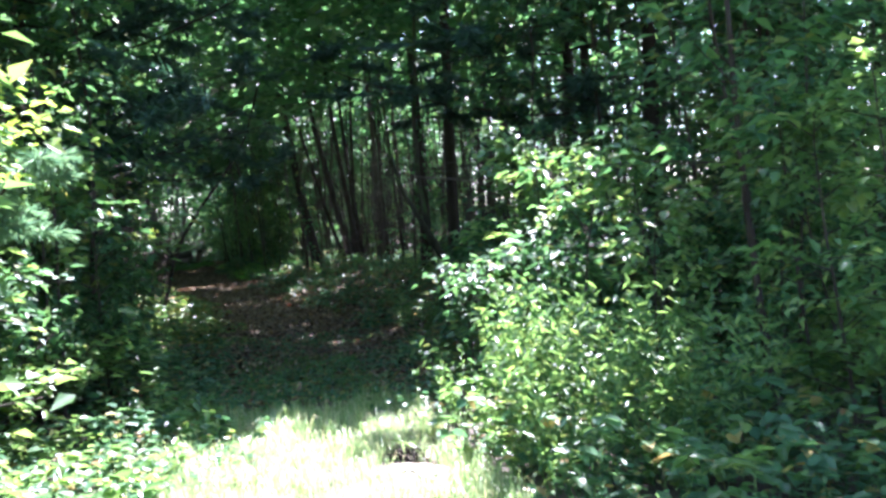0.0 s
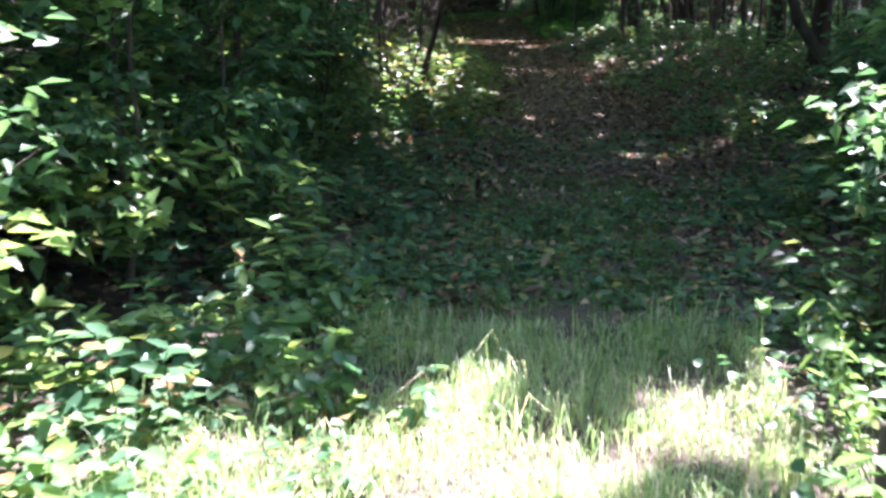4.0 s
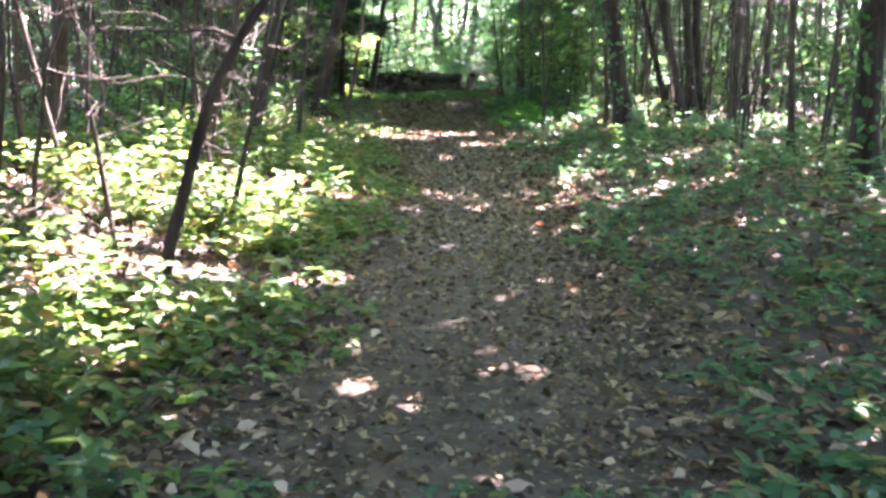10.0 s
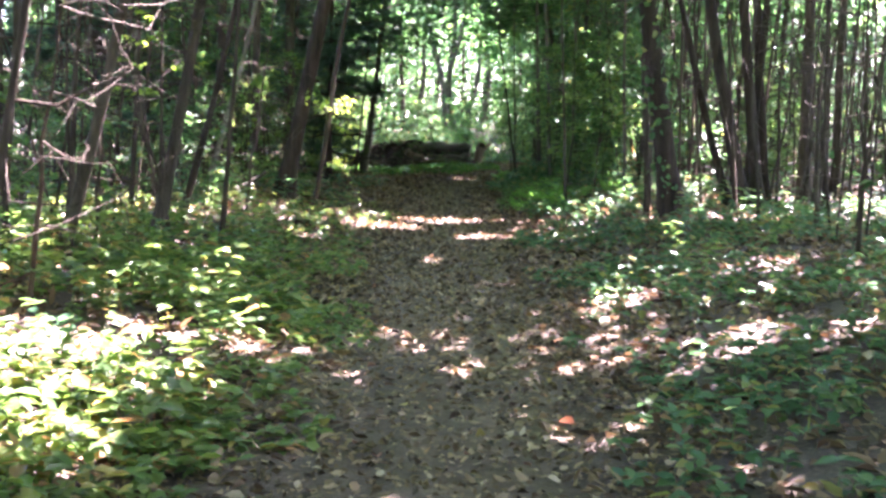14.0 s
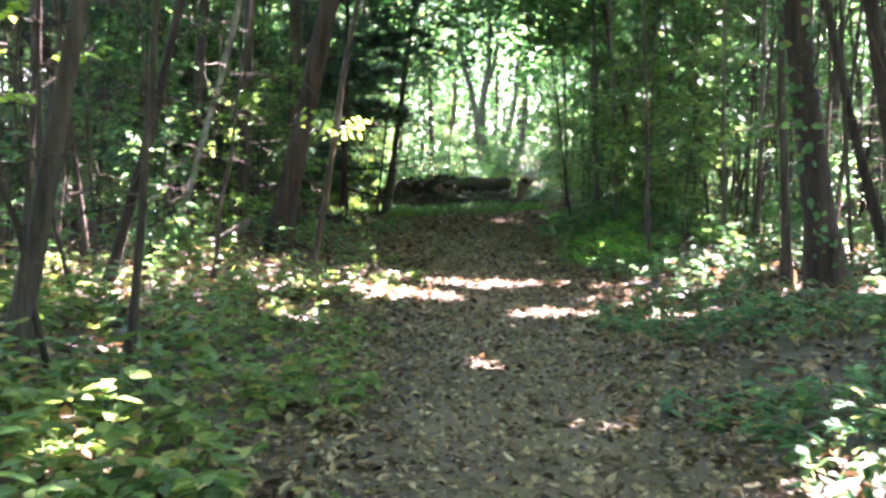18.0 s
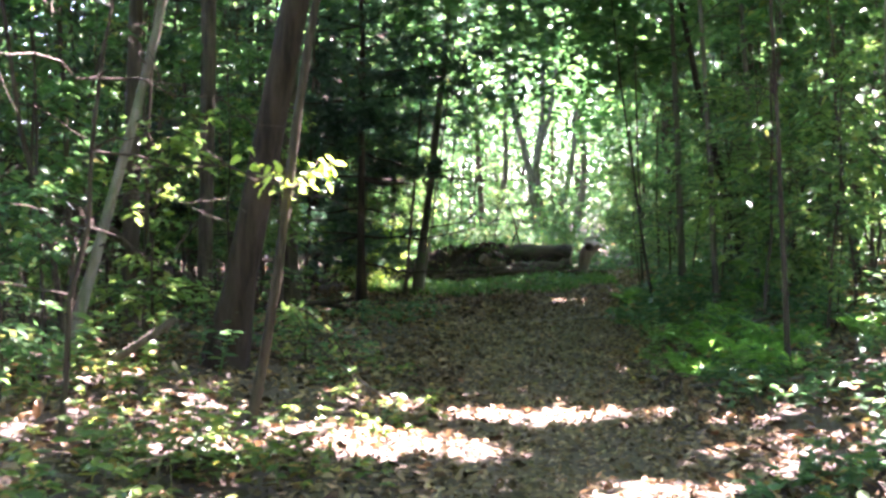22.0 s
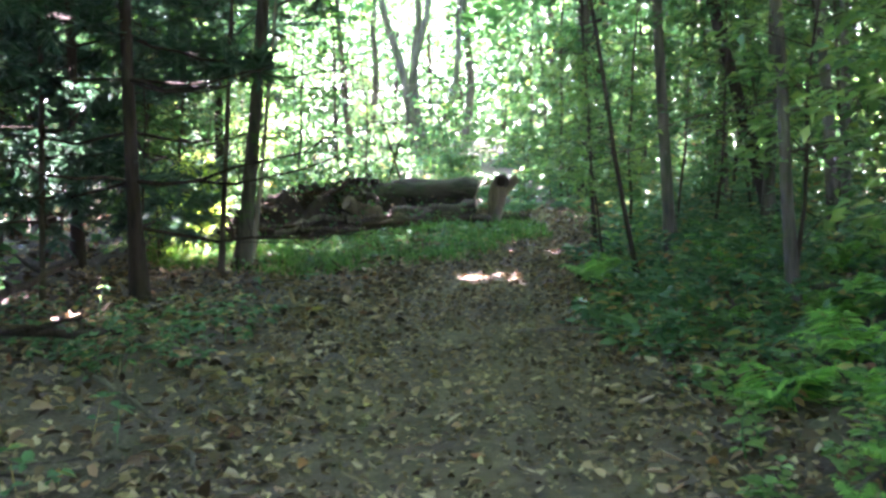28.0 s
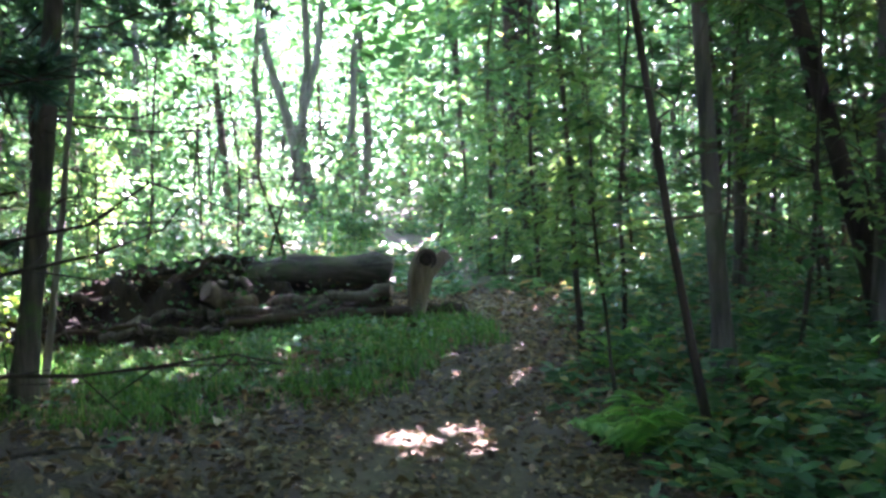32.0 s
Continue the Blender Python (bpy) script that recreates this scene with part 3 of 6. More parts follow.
STEMS += [(4.95, 35.9, 0.1, 10, -0.06, 0.0, 2, BARK_GREY), (5.4, 36.9, 0.09, 10, -0.02, 0.0, 2, BARK_GREY), (5.22, 38.2, 0.13, 12, -0.3, 0.0, 2, BARK_DARK), (5.6, 41.5, 0.13, 12, -0.02, 0.0, 1, BARK_GREY),
          (5.1, 38.1, 0.12, 12, 0.04, 0.0, 1, BARK_GREY), (5.15, 30.6, 0.07, 8, -0.07, 0.0, 2, BARK_GREY), (5.55, 30.5, 0.08, 9, -0.02, 0.0, 2, BARK_GREY), (3.75, 39.8, 0.05, 7, -0.05, 0.0, 1, BARK), (-0.2, 39.0, 0.06, 7, 0.095, 0.0, 1, BARK), (7.7, 28.9, 0.21, 14, -0.05, 0.0, 3, BARK), (9.1, 31.7, 0.17, 13, -0.04, 0.0, 3, BARK)]
for k, (x, y, d, h, lx, ly, dead, bark) in enumerate(STEMS):
    word = {"grey_brown_bark": "grey-brown bark", "dark_furrowed_bark": "dark furrowed bark", "pale_smooth_bark": "pale smooth bark", "mossy_bark": "mossy bark", "smooth_grey_bark": "smooth grey bark"}[bark.name]
    kind = "thick" if d > 0.25 else "slender" if d > 0.085 else "thin young"
    stem = tree(x, y, d, h, (lx, ly), bark, crown=int(500 + 90 * h), spread=1.6 + h * 0.13, base=0.5, limbs=3 if d < 0.1 else 4, dead=dead, label=f"{kind} tree with {word} beside the footpath", seed=k, group="trees beside the path")
    if d > 0.25 and x > 0:
        ivy(stem, d / 2, 3.5, 420, 500 + k, lx)
# clump of stems from one root
for k, (dx, dy, lx) in enumerate([(0, 0, -0.24), (0.25, 0.2, -0.14), (0.45, 0.6, -0.1), (0.1, 0.4, 0.08), (-0.15, 0.25, -0.3)]):
    tree(6.3 + dx, 27.0 + dy, 0.2 - 0.02 * k, 13 - k * 0.7, (lx, 0.03 * k), BARK_DARK, 900, 2.6, 0.5, 3, 2, label="dark leaning stem of a clump of trees", seed=60 + k, group="stems of the tree clump")
# large ivy-clad tree and forked trees beyond the log pile
big = tree(5.35, 50.0, 0.72, 20, (0.0, 0.0), BARK_DARK, 2600, 4.5, 0.35, 6, 0, label="large old tree with dark ivy-clad trunk", seed=80)
ivy(big, 0.36, 5.5, 1500, 81)
for k, (x, y, lx) in enumerate([(1.8, 60.0, -0.2), (1.75, 60.2, 0.16), (2.35, 60.3, 0.24), (2.2, 61.3, -0.03), (0.2, 64, 0.12), (-1.4, 58, -0.08), (3.3, 63, 0.05)]):
    tree(x, y, 0.3 - 0.03 * (k % 3), 13, (lx, 0), BARK_GREY, 800, 3.0, 0.42, 7, 0, 0.25 * (-1) ** k, label="sunlit forked tree behind the log pile", seed=82 + k, group="forked trees behind the log pile")

# dense-crowned trees added on both sides to darken the path's mouth
for k, (x, y) in enumerate([(-4.4, 6.2), (5.6, 5.6), (-3.6, 11.4), (6.6, 10.4), (-5.2, 1.0), (5.4, 0.6), (5.2, 12.6), (-6.0, 14.0)]):
    tree(x, y, 0.24, 13, (0.03, 0.02), BARK_DARK, 3200, 3.4, 0.3, 5, 2, label="broad tree added to shade the mouth of the path", seed=95 + k, group="trees at the path's mouth")


def crooked_tree():
    """A small mossy tree that leans over the bank and forks."""
    q = np.random.default_rng(78)
    t = thing("crooked_tree", at_ground(4.72, 9.1, -0.05), "small crooked mossy tree forking low over the bank", "tree")
    low = np.array([(0, 0, 0), (-0.2, 0, 0.22), (-0.5, 0, 0.55), (-0.75, 0.02, 0.86), (-0.9, 0.03, 1.1)])
    for name, pts, r0, r1 in (("trunk", low, 0.07, 0.055), ("trunk", np.array([low[-1], (-0.93, 0.05, 1.35), (-0.98, 0.08, 1.8), (-1.0, 0.1, 2.6), (-0.9, 0.1, 3.8), (-0.9, 0.0, 5.5)]), 0.05, 0.02), ("limb", np.array([low[-2], (-1.0, -0.05, 1.3), (-1.25, -0.08, 1.7), (-1.38, -0.1, 2.1), (-1.6, -0.1, 3.2)]), 0.045, 0.015)):
        u = np.linspace(0, len(pts) - 1, 14)
        p = np.stack([np.interp(u, np.arange(len(pts)), pts[:, k]) for k in range(3)], 1) + q.normal(0, 0.008, (14, 3))
        g = Geo()
        tube(g, p, np.linspace(r0, r1, 14), 9, 0.08)
        part(name, g, BARK_GREEN, t, smooth=True)
    g = Geo()
    tube(g, bent((-1.05, 0, 1.95), (0.4, -0.9, 1.55), 7, 0.05, 0.02, q), np.linspace(0.02, 0.012, 7), 6)
    part("dead_branch", g, DEADWOOD, t, "pale bare dead branch", True)
    c = crown_points(q, 700, np.array([-1.0, 0.3, 5.2]), (1.5, 1.5, 1.3))
    CROWNS.append([t, c[~sunlit(c + np.array(t.matrix_basis.translation))], LEAF_CANOPY, q, 0.5])


crooked_tree()


def leaning_tree():
    """A thin dark tree that bows over towards the path."""
    q = np.random.default_rng(79)
    t = thing("leaning_tree", at_ground(0.17, 13.1, -0.04), "thin dark tree bowing over towards the footpath", "tree", "trees beside the path")
    pts = np.array([(0, 0, 0), (0.1, 0, 0.5), (0.23, 0, 0.95), (0.33, 0, 1.28), (0.5, 0, 1.6), (0.82, 0, 2.05), (1.2, 0.05, 2.5), (1.6, 0.1, 3.1), (1.9, 0.2, 4.0)])
    u = np.linspace(0, len(pts) - 1, 26)
    p = np.stack([np.interp(u, np.arange(len(pts)), pts[:, k]) for k in range(3)], 1) + q.normal(0, 0.005, (26, 3))
    g = Geo()
    tube(g, p, np.linspace(0.04, 0.018, 26), 9, 0.06)
    part("trunk", g, BARK_DARK, t, smooth=True)
    for k in (9, 12, 14, 17, 19):
        a, ln = q.uniform(0, 6.28), q.uniform(0.5, 1.1)
        g = Geo()
        w = bent(p[k], p[k] + [math.cos(a) * ln, math.sin(a) * ln, q.uniform(0.0, 0.5) * ln], 6, 0.03, 0.03, q)
        tube(g, w, np.linspace(0.012, 0.004, 6), 5)
        for s in range(3):
            j = q.integers(1, 6)
            tube(g, bent(w[j], w[j] + q.normal(0, 0.2, 3), 4, 0, 0.02, q), np.linspace(0.005, 0.002, 4), 4)
        part("dead_branch", g, BARK, t)
    c = crown_points(q, 420, np.array([1.9, 0.3, 4.6]), (1.2, 1.2, 0.8))
    CROWNS.append([t, c[~sunlit(c + np.array(t.matrix_basis.translation))], LEAF_CANOPY, q, 0.45])


leaning_tree()
# the wood on both sides
r = np.random.default_rng(21)
placed = [(s[0], s[1]) for s in STEMS] + [(-4.4, 6.2), (5.6, 5.6), (-3.6, 11.4), (6.6, 10.4), (-5.2, 1.0), (5.4, 0.6)]
count = 0
while count < 150:
    x, y = r.uniform(-24, 30), r.uniform(-14, 78)
    d = x - lane(y)
    if abs(d) < (3.4 if 4 < y < 46 else 4.5) or (y < 4 and abs(d) < 5.5) or (-2 < x < 5 and 38 < y < 52) or (x < 1 and 44 < y < 66 and r.random() < 0.75):
        continue
    if any((x - a) ** 2 + (y - b) ** 2 < 1.4 for a, b in placed):
        continue
    placed.append((x, y))
    close = abs(d) < 9
    diam = float(r.choice([0.07, 0.1, 0.13, 0.18, 0.26]))
    if diam > 0.13 and abs(d) < 6.5 and 10 < y < 32:
        diam = 0.09
    h = 7 + diam * 38 + r.uniform(-1, 2)
    tree(x, y, diam, h, (r.normal(0, 0.05), r.normal(0, 0.05)), [BARK, BARK_DARK, BARK, BARK][count % 4], crown=int((700 + 70 * h) * (1 if close else 0.42)), spread=1.8 + h * 0.13, base=0.6, limbs=3, dead=(3 if close else 0), seed=200 + count)
    count += 1
finish_crowns()


# ---- pines ----


def pine(x, y, diam, height, seed, bare=2.2, reach=2.0, spray=1.0, label="dark pine with bare lower branches and drooping needles", low=0.7, fine=1.0, leaf=None):
    r = np.random.default_rng(seed)
    t = thing("pine_tree", at_ground(x, y, -0.05), label, "pine tree", "pines")
    hs = np.linspace(0, height, 12)
    pts = np.column_stack([np.cumsum(r.normal(0, 0.012, (12, 2)), axis=0), hs])
    rad = diam / 2 * (1 - 0.85 * hs / height) * (1 + 0.5 * np.exp(-hs / 0.2))
    g = Geo()
    tube(g, pts, rad, 10, 0.05)
    part("trunk", g, BARK_DARK, t, smooth=True)
    h = low
    needles, high = Geo(), Geo()
    while h < height - 0.3:
        for a in r.uniform(0, 2 * math.pi, r.integers(2, 5)):
            p = np.array([np.interp(h, hs, pts[:, 0]), np.interp(h, hs, pts[:, 1]), h])
            ln = reach * r.uniform(0.55, 1.0) * min(1, (height - h) / height + 0.35)
            q = bent(p, p + [math.cos(a) * ln, math.sin(a) * ln, ln * r.uniform(-0.12, 0.3)], 7, -0.06 * ln, 0.03, r)
            g = Geo() if h < 3.2 else high
            tube(g, q, np.linspace(0.02, 0.005, 7), 5)
            twig = []
            for k in range(2, 7):
                for s in range(2 if h < 3.2 else 1):
                    e = q[k] + np.append(r.normal(0, 0.26, 2), r.normal(-0.02, 0.08)) * (ln / 2 + 0.3)
                    tube(g, [q[k], e], [0.006, 0.003], 3, caps=False)
                    twig.append((q[k], e))
            if h < 3.2:
                part("branch", g, BARK_DARK, t)
            if h > bare or r.random() < 0.12:
                for s, e in twig:
                    m = int(34 * spray * (1 if h < (3.6 if low < 2 else 4.6) else 0.35))
                    c = s + (e - s) * r.uniform(0.2, 1.1, (m, 1))
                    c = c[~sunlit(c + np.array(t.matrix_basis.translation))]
                    if len(c):
                        leaves(needles, c, r.normal(0, 1, (len(c), 3)) * [1, 1, 0.5] + (e - s) * 1.5, unit(r.normal(0, 1, (len(c), 3)) + [0, 0, 1]), 0.19 * fine ** 0.4, 0.032 * fine, 0.0, 0.2)
        h += r.uniform(0.28, 0.5)
    tagged(part("branch_work", high, BARK_DARK, t), kind="stuff")
    part("needles", needles, leaf or NEEDLE, t)
    return t


pine(-0.7, 37.7, 0.14, 9, 301, 2.3, 2.1, 1.8)
pine(-3.2, 34.5, 0.16, 10, 302, 1.4, 2.0, 1.2)
pine(-2.6, 38.5, 0.15, 10, 303, 1.2, 2.0, 1.2)
pine(-1.6, 41.6, 0.13, 9, 313, 2.3, 3.3, 2.6, low=2.3)
pine(-1.2, 45.6, 0.15, 10, 316, 2.4, 2.8, 2.4, low=2.4)
pine(-1.9, 40.0, 0.13, 9, 317, 1.0, 1.8, 1.8)
pine(-5.0, 40.5, 0.18, 11, 304, 1.0, 2.2, 1.5)
pine(-3.6, 43.0, 0.16, 10, 314, 1.0, 2.0, 1.5)
pine(-4.4, 30.0, 0.16, 10, 305, 2.0, 2.0)
pine(-2.5, 44.5, 0.14, 9, 306, 1.6, 1.7)
pine(-1.75, 0.1, 0.07, 4.2, 312, 0.8, 1.05, 5.0, low=1.25, fine=0.3, leaf=NEEDLE_SUNLIT, label="young pine in the sun of the clearing")
pine(-3.4, 3.6, 0.14, 8, 307, 1.2, 1.9, label="dark pine at the edge of the clearing")
pine(-1.7, 7.6, 0.15, 9, 308, 2.3, 4.4, 3.4, low=2.1, label="dark pine shading the mouth of the path")
pine(-2.6, 10.6, 0.15, 9, 310, 2.0, 2.0)
pine(-1.5, 10.2, 0.14, 8, 315, 2.4, 3.6, 2.6, low=2.5, label="dark pine shading the mouth of the path")
pine(5.7, 7.6, 0.16, 10, 311, 2.4, 4.2, 3.4, low=2.3, label="dark pine reaching over the mouth of the path")
pine(-5.6, 9.0, 0.2, 11, 309, 1.2, 2.2)

# ---- saplings, shrubs and weeds: a few built, then copied ----


def sapling_proto(seed, height, count, size, leaf, spread, low=0.25, label="", name="sapling", category="sapling", group="saplings", stem=BARK):
    r = np.random.default_rng(seed)
    t = thing(name, Vector((0, 0, 0)), label, category, group)
    hs = np.linspace(0, height, 9)
    pts = np.column_stack([np.cumsum(r.normal(0, 0.03 * height / 4, (9, 2)), axis=0), hs])
    g = Geo()
    tube(g, pts, np.linspace(0.008 + 0.0035 * height, 0.004, 9), 6)
    part("trunk", g, stem, t, smooth=True)
    lv = Geo()
    twigs = max(10, count // 22)
    g = Geo()
    for i in range(twigs):
        h = height * r.uniform(low, 1.0)
        p = np.array([np.interp(h, hs, pts[:, k]) for k in range(3)])
        a = r.uniform(0, 2 * math.pi)
        ln = spread * r.uniform(0.4, 1.0) * (1.15 - 0.5 * h / height)
        q = bent(p, p + [math.cos(a) * ln, math.sin(a) * ln, ln * r.uniform(0.0, 0.5)], 5, 0.04, 0.03, r)
        tube(g, q[::2], [0.006, 0.004, 0.002], 3, caps=False)
        m = count // twigs
        u = r.uniform(0.25, 1.05, m)
        c = np.stack([np.interp(u, np.linspace(0, 1, 5), q[:, k]) for k in range(3)], 1) + r.normal(0, 0.05, (m, 3))
        d = np.column_stack([math.cos(a) + r.normal(0, 0.9, m), math.sin(a) + r.normal(0, 0.9, m), r.normal(-0.15, 0.3, m)])
        leaves(lv, c, d, unit(np.column_stack([r.normal(0, 0.35, (m, 2)), np.ones(m)])), r.uniform(0.8, 1.3, m) * size, r.uniform(0.5, 0.75, m) * size, 0.16, 0.2)
    tagged(part("twig_work", g, stem, t), kind="stuff")
    part("leaves", lv, leaf, t)
    return t


def weed_proto(seed, height, count, size, leaf, stems=4, slim=0.5, label="", name="weed", group="weeds", arch=0.35, loose=0.2):
    r = np.random.default_rng(seed)
    t = thing(name, Vector((0, 0, 0)), label, "weed", group)
    lv = Geo()
    for i in range(stems):
        g = Geo()
        a = r.uniform(0, 2 * math.pi)
        p0 = np.append(r.normal(0, 0.05, 2), -0.02)
        q = bent(p0, p0 + [math.cos(a) * arch * height, math.sin(a) * arch * height, height * r.uniform(0.7, 1.1)], 6, 0.03, 0.01, r)
        tube(g, q, np.linspace(0.005, 0.002, 6), 4)
        part("stem", g, LEAF, t)
        m = count // stems
        u = np.linspace(0.2, 1, m)
        c = np.stack([np.interp(u, np.linspace(0, 1, 6), q[:, k]) for k in range(3)], 1)
        b = a + np.arange(m) * 2.4 + r.normal(0, 0.3, m)
        d = np.column_stack([np.cos(b), np.sin(b), r.uniform(0.0, 0.5, m) + r.normal(0, 2 * loose - 0.4, m) * (loose > 0.2)])
        leaves(lv, c, d, np.column_stack([r.normal(0, loose, (m, 2)), np.ones(m)]), size * r.uniform(0.7, 1.25, m), size * slim * r.uniform(0.8, 1.2, m), 0.15, 0.25, ovate=True)
    part("leaves", lv, leaf, t)
    return t


def fern_proto(seed, size, leaf, label):
    r = np.random.default_rng(seed)
    t = thing("fern", Vector((0, 0, 0)), label, "fern", "ferns")
    for i in range(7):
        g = Geo()
        a = i * 0.9 + r.uniform(-0.3, 0.3)
        q = bent((0, 0, 0), np.array([math.cos(a), math.sin(a), r.uniform(0.35, 0.7)]) * size, 8, 0.16 * size, 0.004, r)
        tube(g, q, np.linspace(0.004, 0.0015, 8), 4)
        u = np.linspace(0.15, 1, 13)
        c = np.stack([np.interp(u, np.linspace(0, 1, 8), q[:, k]) for k in range(3)], 1)
        side = np.array([-math.sin(a), math.cos(a), 0.0])
        w = size * 0.42 * np.sin(np.pi * (0.15 + 0.85 * u) ** 0.8) + 0.015
        for s in (1, -1):
            d = side * s + np.array([math.cos(a), math.sin(a), 0]) * 0.45 + r.normal(0, 0.06, (13, 3))
            leaves(g, c, d, np.tile([[0.0, 0, 1]], (13, 1)) + r.normal(0, 0.15, (13, 3)), w, w * 0.32 + 0.01, 0.1, 0.25)
        part("frond", g, leaf, t)
    return t


def scatter(protos, spots, r, lo=0.75, hi=1.25, sink=0.02, tilt=4):
    """Copies of the prototypes at the spots; the prototypes themselves take the first ones."""
    for i, (x, y) in enumerate(spots):
        m = Matrix.LocRotScale(at_ground(x, y, -sink), Euler((radians(r.normal(0, tilt)), radians(r.normal(0, tilt)), r.uniform(0, 6.28))), None)
        s = r.uniform(lo, hi)
        ob = protos[i] if i < len(protos) else copy_thing(protos[i % len(protos)], m)
        ob.matrix_basis = m @ Matrix.Diagonal((s, s, s, 1))


def spots(r, n, x0, x1, y0, y1, clear=1.3, ok=None, tries=40):
    """n places beside the lane; x as the distance from the lane's middle."""
    out = []
    for i in range(n * tries):
        d, y = r.uniform(x0, x1), r.uniform(y0, y1)
        x = d + float(lane(y))
        if abs(d) > clear and not (-1.2 < x < 3.6 and 42.0 < y < 44.6) and not (-0.6 < x < 3 and 38.4 < y < 42.5) and (ok is None or ok(x, y)):
            out.append((x, y))
        if len(out) == n:
            break
    return out


r = np.random.default_rng(33)
SAPLINGS = [sapling_proto(401, 4.2, 720, 0.115, LEAF, 1.1, 0.2, "leafy green sapling in the undergrowth"), sapling_proto(402, 3.2, 600, 0.10, LEAF, 0.9, 0.15, "leafy green sapling in the undergrowth"),
            sapling_proto(403, 5.5, 950, 0.125, LEAF, 1.4, 0.3, "tall leafy green forest sapling"), sapling_proto(404, 2.6, 600, 0.09, LEAF_LIGHT, 0.8, 0.15, "light green sapling in the undergrowth")]
SHRUBS = [sapling_proto(411, 1.5, 520, 0.095, LEAF, 0.8, 0.05, "dense green shrub in the undergrowth", "shrub", "shrub", "shrubs"), sapling_proto(412, 1.1, 520, 0.075, LEAF, 0.65, 0.05, "low dense green forest shrub", "shrub", "shrub", "shrubs"),
          sapling_proto(413, 1.9, 600, 0.10, LEAF_LIGHT, 0.85, 0.05, "light green shrub with thin twigs", "shrub", "shrub", "shrubs")]
WEEDS = [weed_proto(421, 0.42, 40, 0.09, LEAF_COVER, 3, 0.6, "green broad-leaved weed beside the path"), weed_proto(422, 0.3, 30, 0.08, LEAF_COVER, 3, 0.7, "low green broad-leaved woodland weed"),
         weed_proto(423, 0.62, 54, 0.12, LEAF_LIGHT, 3, 0.34, "tall weed with long narrow leaves"), weed_proto(424, 0.24, 26, 0.07, LEAF_LIGHT, 2, 0.8, "small light green forest seedling")]
TALL_WEED = weed_proto(425, 1.15, 190, 0.075, LEAF_LIGHT, 7, 0.27, "tall bushy weed with narrow leaves in the sun", "tall_weed", "tall weeds of the clearing", 0.3, 0.55)
TALL_WEED.matrix_basis = Matrix.Translation(at_ground(2.2, -0.9, -0.02))
FERNS = [fern_proto(431, 0.36, LEAF_FERN, "light green fern with feathery fronds"), fern_proto(432, 0.27, LEAF_FERN, "small green fern on leaf litter")]

# saplings: green wall right of the path before the log pile, and thinner elsewhere
sap = spots(r, 26, 2.3, 6.5, 30, 45) + spots(r, 14, 3.5, 12, 28, 50) + spots(r, 8, -12, -3.4, 27, 31) + spots(r, 8, -12, -5.5, 31, 40) + spots(r, 8, -12, -4.0, 40, 48) + spots(r, 14, -5.5, -2.3, 2, 9) + spots(r, 14, 2.6, 6.5, 2, 9)
sap += spots(r, 9, -9, -4.2, 49, 62) + spots(r, 9, 2.2, 7, 49, 62) + spots(r, 12, -9, 9, 68, 78, 1.0)
sap += spots(r, 26, -8, -3.9, 31, 42) + spots(r, 14, -8, -3.8, 32.5, 37)
sap += spots(r, 26, 2.6, 8, -1, 8) + spots(r, 18, -8, -2.6, -1, 8) + spots(r, 10, 8, 16, 8, 30) + spots(r, 10, -16, -7.5, 8, 30) + spots(r, 18, 4, 12, 34, 60) + spots(r, 14, -12, -3.5, 36, 60)
sap += spots(r, 26, 1.7, 3.4, 30, 43) + spots(r, 12, -6.0, -3.4, 40, 47) + [(5.0, 46.4), (4.7, 48.4), (6.0, 46.2), (6.4, 48.0), (4.6, 45.2), (3.6, 38.4), (4.3, 40.6)]
sap += [(-1.0, 3.4), (-0.75, 4.7), (-0.5, 7.1), (-1.0, 8.0), (-1.6, 6.2), (-2.2, 4.6), (-1.7, -3.2), (-2.2, -1.6), (3.5, -1.7), (3.9, 0.2), (3.3, -3.6)]


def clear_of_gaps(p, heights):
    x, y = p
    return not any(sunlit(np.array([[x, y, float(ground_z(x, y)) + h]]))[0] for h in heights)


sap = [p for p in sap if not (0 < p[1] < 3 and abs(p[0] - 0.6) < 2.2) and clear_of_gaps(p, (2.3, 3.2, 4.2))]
sap += [(3.3, -0.6)]
scatter(SAPLINGS, sap, r)
for x, y, a, k, s in ((4.4, 47.8, 0.4, 2, 1.2), (5.0, 48.6, 1.4, 0, 1.4), (6.2, 48.9, 2.4, 2, 1.3), (4.5, 50.5, 3.1, 0, 1.5), (6.6, 50.8, 4.0, 2, 1.4), (5.6, 52.5, 5.0, 2, 1.5), (4.4, 53.5, 0.9, 0, 1.5), (7.4, 52.0, 1.9, 2, 1.5), (-0.9, 47.5, 2.0, 1, 0.9), (-1.8, 49.0, 4.0, 0, 1.0), (-1.8, -1.3, 0.4, 3, 1.6), (-1.75, -0.2, 2.0, 3, 1.4), (-0.95, 33.2, 1.0, 3, 1.0), (-1.45, 32.7, 2.2, 1, 1.0), (-1.5, 34.1, 3.0, 3, 1.0)):
    copy_thing(SAPLINGS[k], Matrix.Identity(4)).matrix_basis = Matrix.LocRotScale(at_ground(x, y, -0.02), Euler((0.0, 0.03, a)), (s, s, s))
